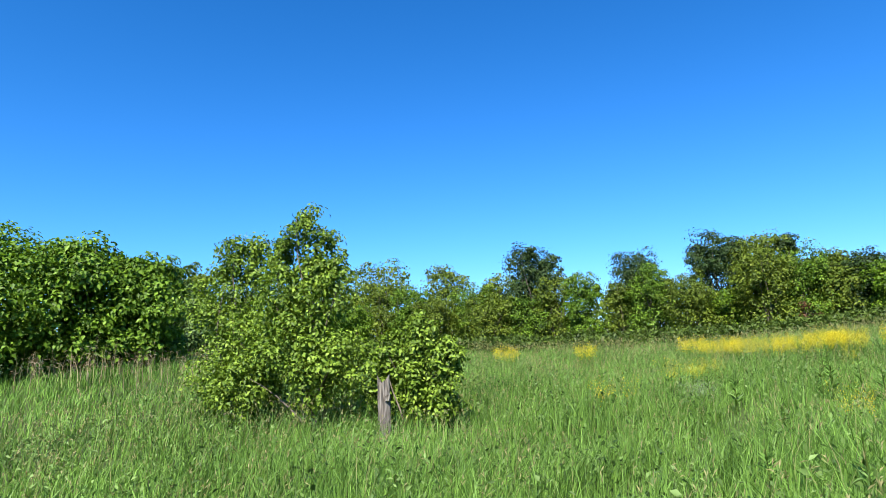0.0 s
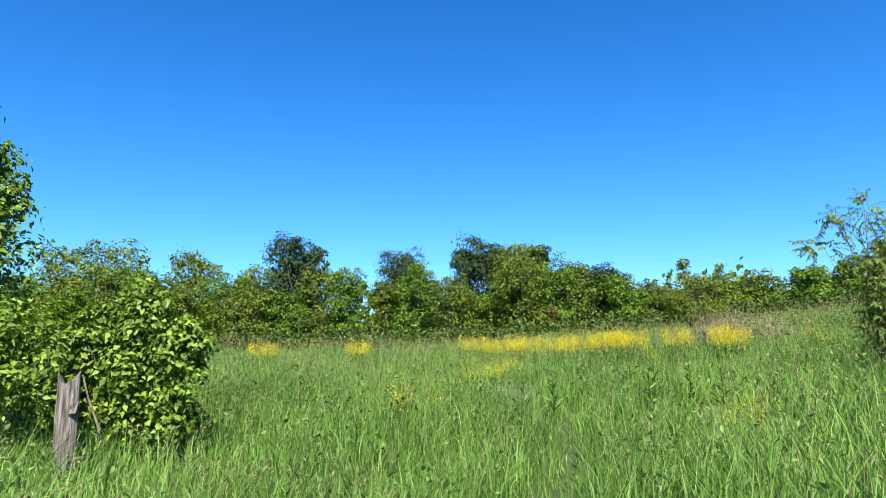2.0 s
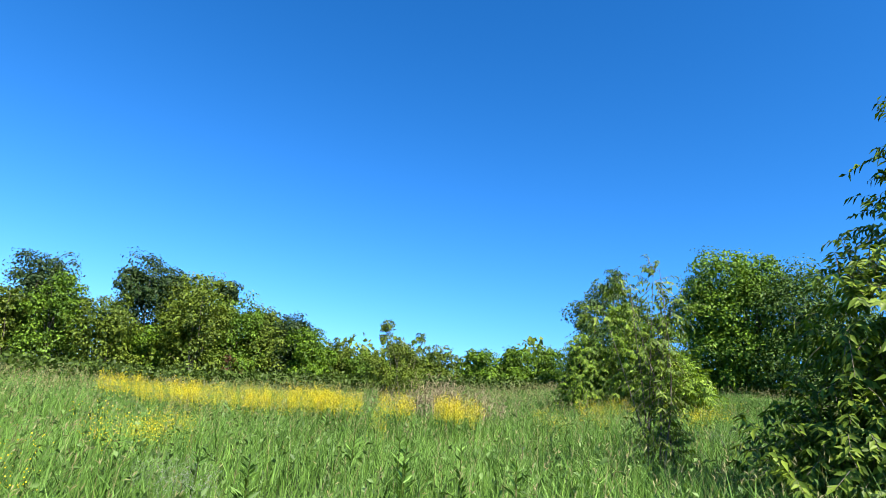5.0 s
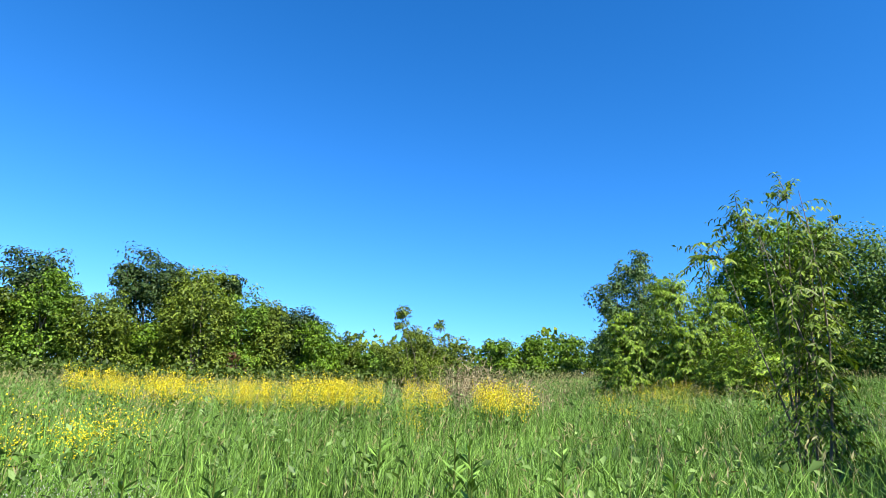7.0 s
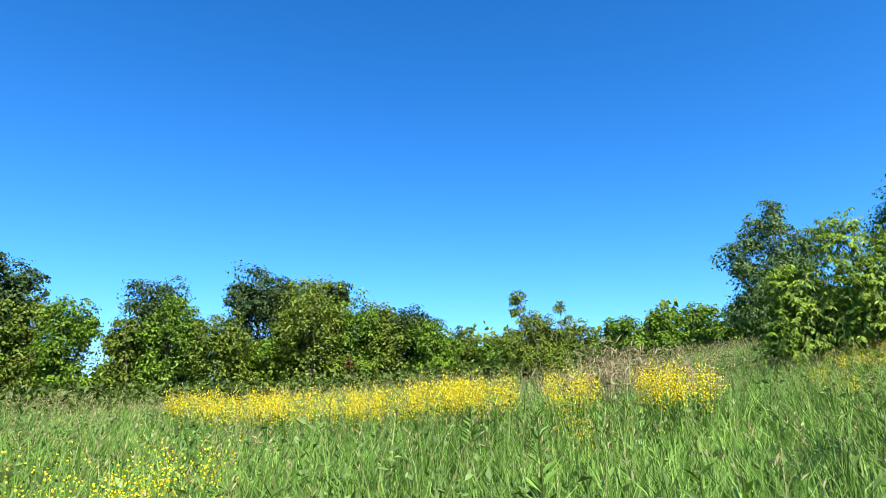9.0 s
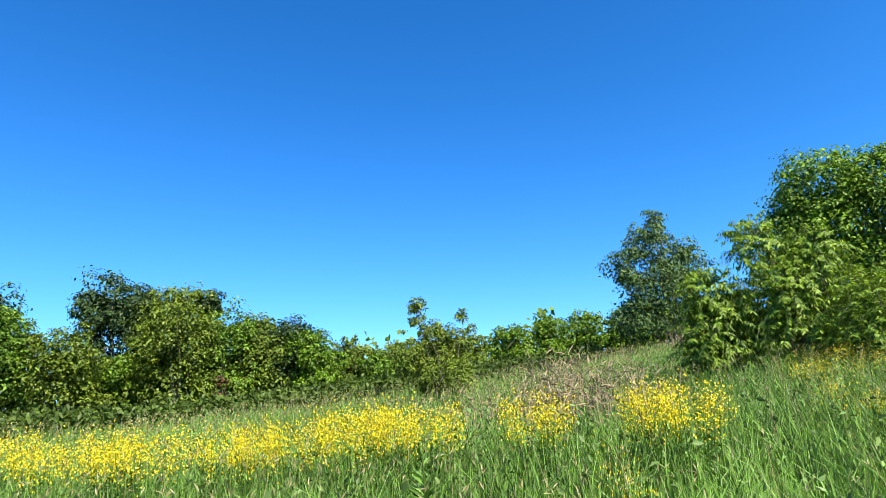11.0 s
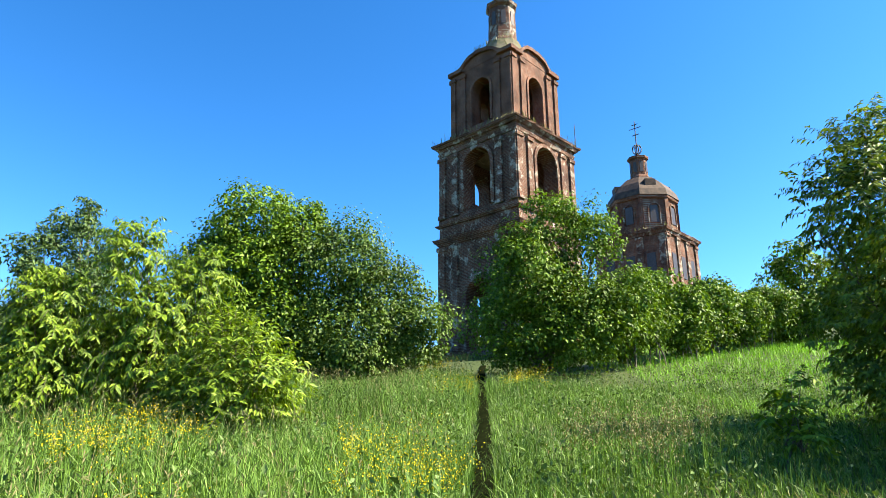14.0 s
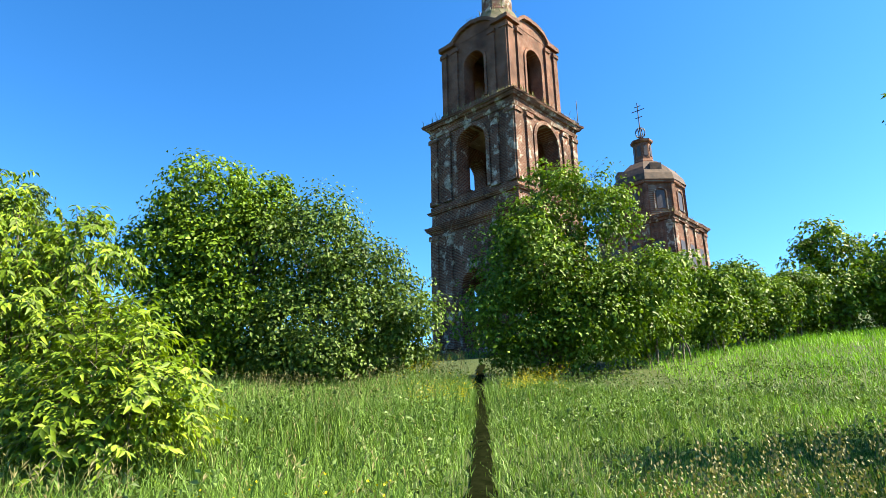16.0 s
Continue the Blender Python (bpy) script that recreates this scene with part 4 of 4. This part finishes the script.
def dry_stand(x, y, r, n, tall):
    t = thing("dry_weeds", "stand of dead straw-coloured weed stalks", "dry weeds", pose(x, y, gz(x, y)), "dry weed stands")
    a, q = rng.uniform(0, 6.28, n), np.sqrt(rng.uniform(0, 1, n)) * r
    px, py = q * np.cos(a), q * np.sin(a)
    foot = np.stack([px, py, ground_z(x + px, y + py) - gz(x, y) - 0.05], 1)
    h = tall * rng.uniform(0.55, 1.1, n)
    v, tr = blades(foot, h, np.full(n, 0.013), rng.uniform(0, 6.28, n), h * rng.uniform(0, 0.22, n), rng.uniform(0, 6.28, n))
    tagged(piece("stalk", tri_mesh("stalk", v, tr), STRAW, t), kind="stuff")
    tip = v.reshape(-1, 5, 3)
    m = n * 4
    i = rng.integers(0, n, m)
    k = rng.uniform(0.2, 1, m)[:, None]
    at = tip[i, 2] * (1 - k) + tip[i, 4] * k
    lv = leaves(at, rng.normal(size=(m, 3)) + np.array([0, 0, 0.8]), np.full(m, 0.18), np.full(m, 0.014))
    tagged(piece("side_shoot", tri_mesh("side_shoot", *lv), STRAW, t), kind="stuff")


for x, y, r, n, tall in [(7.36, 16.79, 0.7, 110, 1.3), (8.25, 17.15, 0.8, 90, 1.15), (7.57, 18.41, 0.9, 60, 1), (9.2, 17.31, 0.9, 50, 1), (28.6, 30.2, 1.5, 120, 1.6), (-19, 15.5, 2.5, 110, 1.5), (-16, 17, 2.0, 60, 1.4), (-14, 15, 2.0, 40, 1.2)]:
    dry_stand(x, y, r, n, tall)


def dock(x, y, tall):
    """A dark upright weed with broad leaves up its stem."""
    t = thing("dock_weed", "dark upright leafy weed above the grass", "weed", pose(x, y, gz(x, y)), "upright weeds")
    piece("stem", tri_mesh("stem", *tube([(0, 0, -0.05), (0.03, 0.01, tall * 0.5), (0.02, 0, tall)], [0.012, 0.01, 0.004], 5)), NETTLE, t)
    m = 26
    z = rng.uniform(0.25, 1.0, m) * tall
    a = rng.uniform(0, 6.28, m)
    at = np.stack([0.02 + 0 * z, 0 * z, z], 1)
    ln = 0.2 * (1.15 - z / tall) + 0.05
    lv = leaves(at, np.stack([np.cos(a), np.sin(a), 0.9 + 0 * a], 1), ln, ln * 0.22)
    tagged(piece("foliage", tri_mesh("foliage", *lv), GRASS, t), kind="stuff")


for x, y, tall in [(3.14, 10.1, 0.75), (3.77, 9.27, 0.8), (1.9, 10.62, 0.7), (1.48, 10.68, 0.7), (3.65, 9.94, 0.8), (3.41, 10.71, 0.75), (3.35, 10.45, 0.8), (1.6, 4.39, 0.6), (2.28, 4.28, 0.7), (4.15, 14.61, 0.7), (3.6, 12.25, 0.8)]:
    dock(x, y, tall)

# ---- grass ----


def scatter(n, x0, x1, y0, y1):
    return np.stack([rng.uniform(x0, x1, n), rng.uniform(y0, y1, n)], 1)


def patchy(p, scale, seed):
    """Smooth variation from 0 to 1 over the plan."""
    x, y = p[:, 0] * scale + seed, p[:, 1] * scale - seed
    w = np.sin(x) * np.cos(y * 1.3) + 0.6 * np.sin(x * 2.3 + y * 1.1) + 0.4 * np.cos(x * 0.7 - y * 2.9 + seed)
    return 1 / (1 + np.exp(-1.6 * w))


def in_view(p, margin):
    """Keep the plan to the sides of the walk that the place opens to."""
    return (p[:, 0] * 0.35 + p[:, 1] > -1.5 - margin) & (p[:, 0] > -45)


def slope_side(p):
    """The mown-looking slope beyond the path towards the church."""
    return 1 / (1 + np.exp(-(p[:, 0] - 10.5 - 0.35 * (p[:, 1] - 9.0)) * 0.9)) * (1 / (1 + np.exp((p[:, 1] - 13.2) * 2.5)))


def lay_grass(name, label, p, height, width, bend, material):
    z = ground_z(p[:, 0], p[:, 1]) - 0.04
    n = len(p)
    v, t = blades(np.column_stack([p, z]), height, width, rng.uniform(0, 6.28, n), bend, rng.normal(0.6, 1.9, n))
    ob = piece(name, tri_mesh(name, v, t), material)
    return tagged(ob, label, "grass", kind="stuff")


def meadow():
    near = scatter(390000, -9, 24, -2, 26)
    d = track_distance(near)
    keep = (d < 9) & in_view(near, 0) & (rng.uniform(0, 1, len(near)) < np.clip(1.15 - d / 9, 0.12, 1)) & ((d > 0.11) | (near[:, 0] < 3.2) | (rng.uniform(0, 1, len(near)) < 0.05))
    near, d = near[keep], d[keep]
    s = slope_side(near)
    tall = (0.42 + 0.38 * patchy(near, 0.55, 2.0)) * (1 - 0.45 * s) * rng.uniform(0.55, 1.25, len(near)) * np.clip(np.where(near[:, 0] < 3.2, 0.22, 0.5) + d * 1.6, 0.2, 1)
    lay_grass("tall_grass", "tall green meadow grass beside the trodden path", near, tall, 0.006 + 0.010 * rng.uniform(0, 1, len(near)) ** 2 + 0.0006 * d, tall * rng.uniform(0.1, 0.7, len(near)), GRASS)
    mid = scatter(230000, -28, 46, -3, 48)
    d = track_distance(mid)
    keep = (d > 5) & in_view(mid, 3) & (rng.uniform(0, 1, len(mid)) < np.clip(1.3 - d / 34, 0.25, 1))
    mid, d = mid[keep], d[keep]
    s = slope_side(mid)
    tall = (0.45 + 0.35 * patchy(mid, 0.4, 5.0)) * (1 - 0.45 * s) * rng.uniform(0.6, 1.2, len(mid))
    wide = 0.007 + 0.0011 * d
    g = s > rng.uniform(0, 1, len(mid))
    lay_grass("meadow_grass", "meadow grass over the further field", mid[~g], tall[~g], wide[~g], (tall * rng.uniform(0.1, 0.7, len(mid)))[~g], GRASS)
    lay_grass("slope_grass", "short bright green grass on the slope", mid[g], tall[g], wide[g], (tall * rng.uniform(0.1, 0.7, len(mid)))[g], GRASS_SHORT)
    # low herbs between the blades
    hb = scatter(34000, -12, 28, 0, 28)
    d = track_distance(hb)
    keep = (d > 0.3) & (d < 14) & in_view(hb, 0) & (rng.uniform(0, 1, len(hb)) < 0.15 + 0.75 * patchy(hb, 0.9, 12.0))
    hb = hb[keep]
    per = 6
    top = (0.3 + 0.38 * patchy(hb, 0.55, 2.0)) * rng.uniform(0.5, 1.25, len(hb)) * (1 - 0.35 * slope_side(hb))
    foot = np.column_stack([hb, ground_z(hb[:, 0], hb[:, 1])])
    at = np.repeat(foot, per, 0) + np.column_stack([rng.normal(size=(len(hb) * per, 2)) * 0.05, np.repeat(top, per) * rng.uniform(0.45, 1.05, len(hb) * per)])
    ln = rng.uniform(0.035, 0.10, len(at))
    lv = leaves(at, rng.normal(size=at.shape) + np.array([0, 0, 0.7]), ln, ln * rng.uniform(0.25, 0.6, len(at)))
    tagged(piece("meadow_herbs", tri_mesh("meadow_herbs", *lv), HERB), "small leafy herbs among the meadow grass", "herbs", kind="stuff")
    # seed heads above the blades
    sp = scatter(56000, -14, 32, 0, 34)
    d = track_distance(sp)
    keep = (d > 0.35) & (d < 20) & in_view(sp, 0) & (rng.uniform(0, 1, len(sp)) < 0.65 * patchy(sp, 0.8, 9.0) * (1 - 0.8 * slope_side(sp)))
    sp = sp[keep]
    h = (0.6 + 0.35 * patchy(sp, 0.55, 2.0)) * rng.uniform(0.75, 1.15, len(sp)) * (1 - 0.4 * slope_side(sp))
    z = ground_z(sp[:, 0], sp[:, 1])
    v, t = blades(np.column_stack([sp, z]), h, np.full(len(sp), 0.005), rng.uniform(0, 6.28, len(sp)), h * 0.25, rng.normal(0.6, 1.0, len(sp)))
    tip = v.reshape(-1, 5, 3)[:, 4]
    m = np.repeat(tip, 4, 0) - np.array([0, 0, 0.1]) * rng.uniform(0, 1, len(tip) * 4)[:, None]
    lv = leaves(m, rng.normal(size=m.shape) * 0.5 + np.array([0.2, 0.1, 1.0]), np.full(len(m), 0.06), np.repeat(0.008 + 0.0008 * track_distance(sp), 4))
    tagged(piece("seed_heads", tri_mesh("seed_heads", *joined([(v, t), lv])), SEED), "pale grass seed heads over the meadow", "grass", kind="stuff")


meadow()


def footpath():
    pts = []
    for a, b in zip(TRACK[:-1], TRACK[1:]):
        n = max(int(np.linalg.norm(b - a) / 0.3), 1)
        pts += [a + (b - a) * i / n for i in range(n)]
    pts = np.array([q for q in pts if q[0] > 3.2])
    side = unit(np.gradient(pts, axis=0))[:, ::-1] * np.array([1, -1])
    rows = []
    for k, dz in ((-0.13, 0.0), (-0.05, 0.008), (0.05, 0.008), (0.13, 0.0)):
        q = pts + side * (k + 0.03 * np.sin(np.arange(len(pts)) * 1.7 + k * 9))[:, None]
        rows.append(np.column_stack([q, ground_z(q[:, 0], q[:, 1]) + 0.035 + dz]))
    v = np.stack(rows, 1).reshape(-1, 3)
    t = []
    for i in range(len(pts) - 1):
        for j in range(3):
            o = i * 4 + j
            t += [(o, o + 1, o + 5), (o, o + 5, o + 4)]
    # near-black soil colour holds the shade that tall grass throws into the groove
    dirt = plain_material("grass_shaded_soil", (0.004, 0.006, 0.002), (0.010, 0.013, 0.005), 7.0, 0.95, 0.6)
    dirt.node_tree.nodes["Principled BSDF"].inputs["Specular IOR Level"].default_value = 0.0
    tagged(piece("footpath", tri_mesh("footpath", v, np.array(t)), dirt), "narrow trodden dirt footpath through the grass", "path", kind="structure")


footpath()


def nettle_band():
    p = scatter(34000, -30, 44, 16, 44)
    line = 31.5 + 0.10 * p[:, 0] + 2.0 * np.sin(p[:, 0] * 0.25)
    keep = (p[:, 1] > line) & (p[:, 1] < 43 - 0.1 * np.maximum(p[:, 0] - 15, 0) * 3) & (p[:, 0] < 30)
    p = p[keep]
    z = ground_z(p[:, 0], p[:, 1])
    per = 4
    h = (0.6 + 0.5 * patchy(p, 0.5, 4.0)) * rng.uniform(0.7, 1.2, len(p))
    at = np.repeat(np.column_stack([p, z]), per, 0) + np.column_stack([rng.normal(size=(len(p) * per, 2)) * 0.12, np.repeat(h, per) * rng.uniform(0.3, 1.0, len(p) * per)])
    lv = leaves(at, rng.normal(size=at.shape) + np.array([0, 0, 0.5]), np.full(len(at), 0.26), np.full(len(at), 0.13))
    tagged(piece("nettles", tri_mesh("nettles", *lv), NETTLE), "dark green nettles and weeds before the wood", "weeds", kind="stuff")


nettle_band()


def far_wood():
    """The wood beyond, as one uncounted mass of leaves closing the horizon."""
    n = 42000
    a = rng.uniform(0, 6.28, n)
    q = rng.uniform(85, 120, n)
    x, y = 10 + q * np.cos(a), 15 + q * np.sin(a)
    h = 6.5 + 2.0 * np.sin(a * 23) + 1.3 * np.sin(a * 57 + 1)
    low = (y > 20) | (x < 0)
    h = np.where(low, h, h * 0.8)
    z = ground_z(x, y) + h * rng.uniform(0.0, 1, n)
    lv = leaves(np.stack([x, y, z], 1), rng.normal(size=(n, 3)), np.full(n, 1.1), np.full(n, 0.8))
    tagged(piece("far_wood", tri_mesh("far_wood", *lv), WOODS), "distant green wood round the meadow", "wood", kind="stuff")


far_wood()
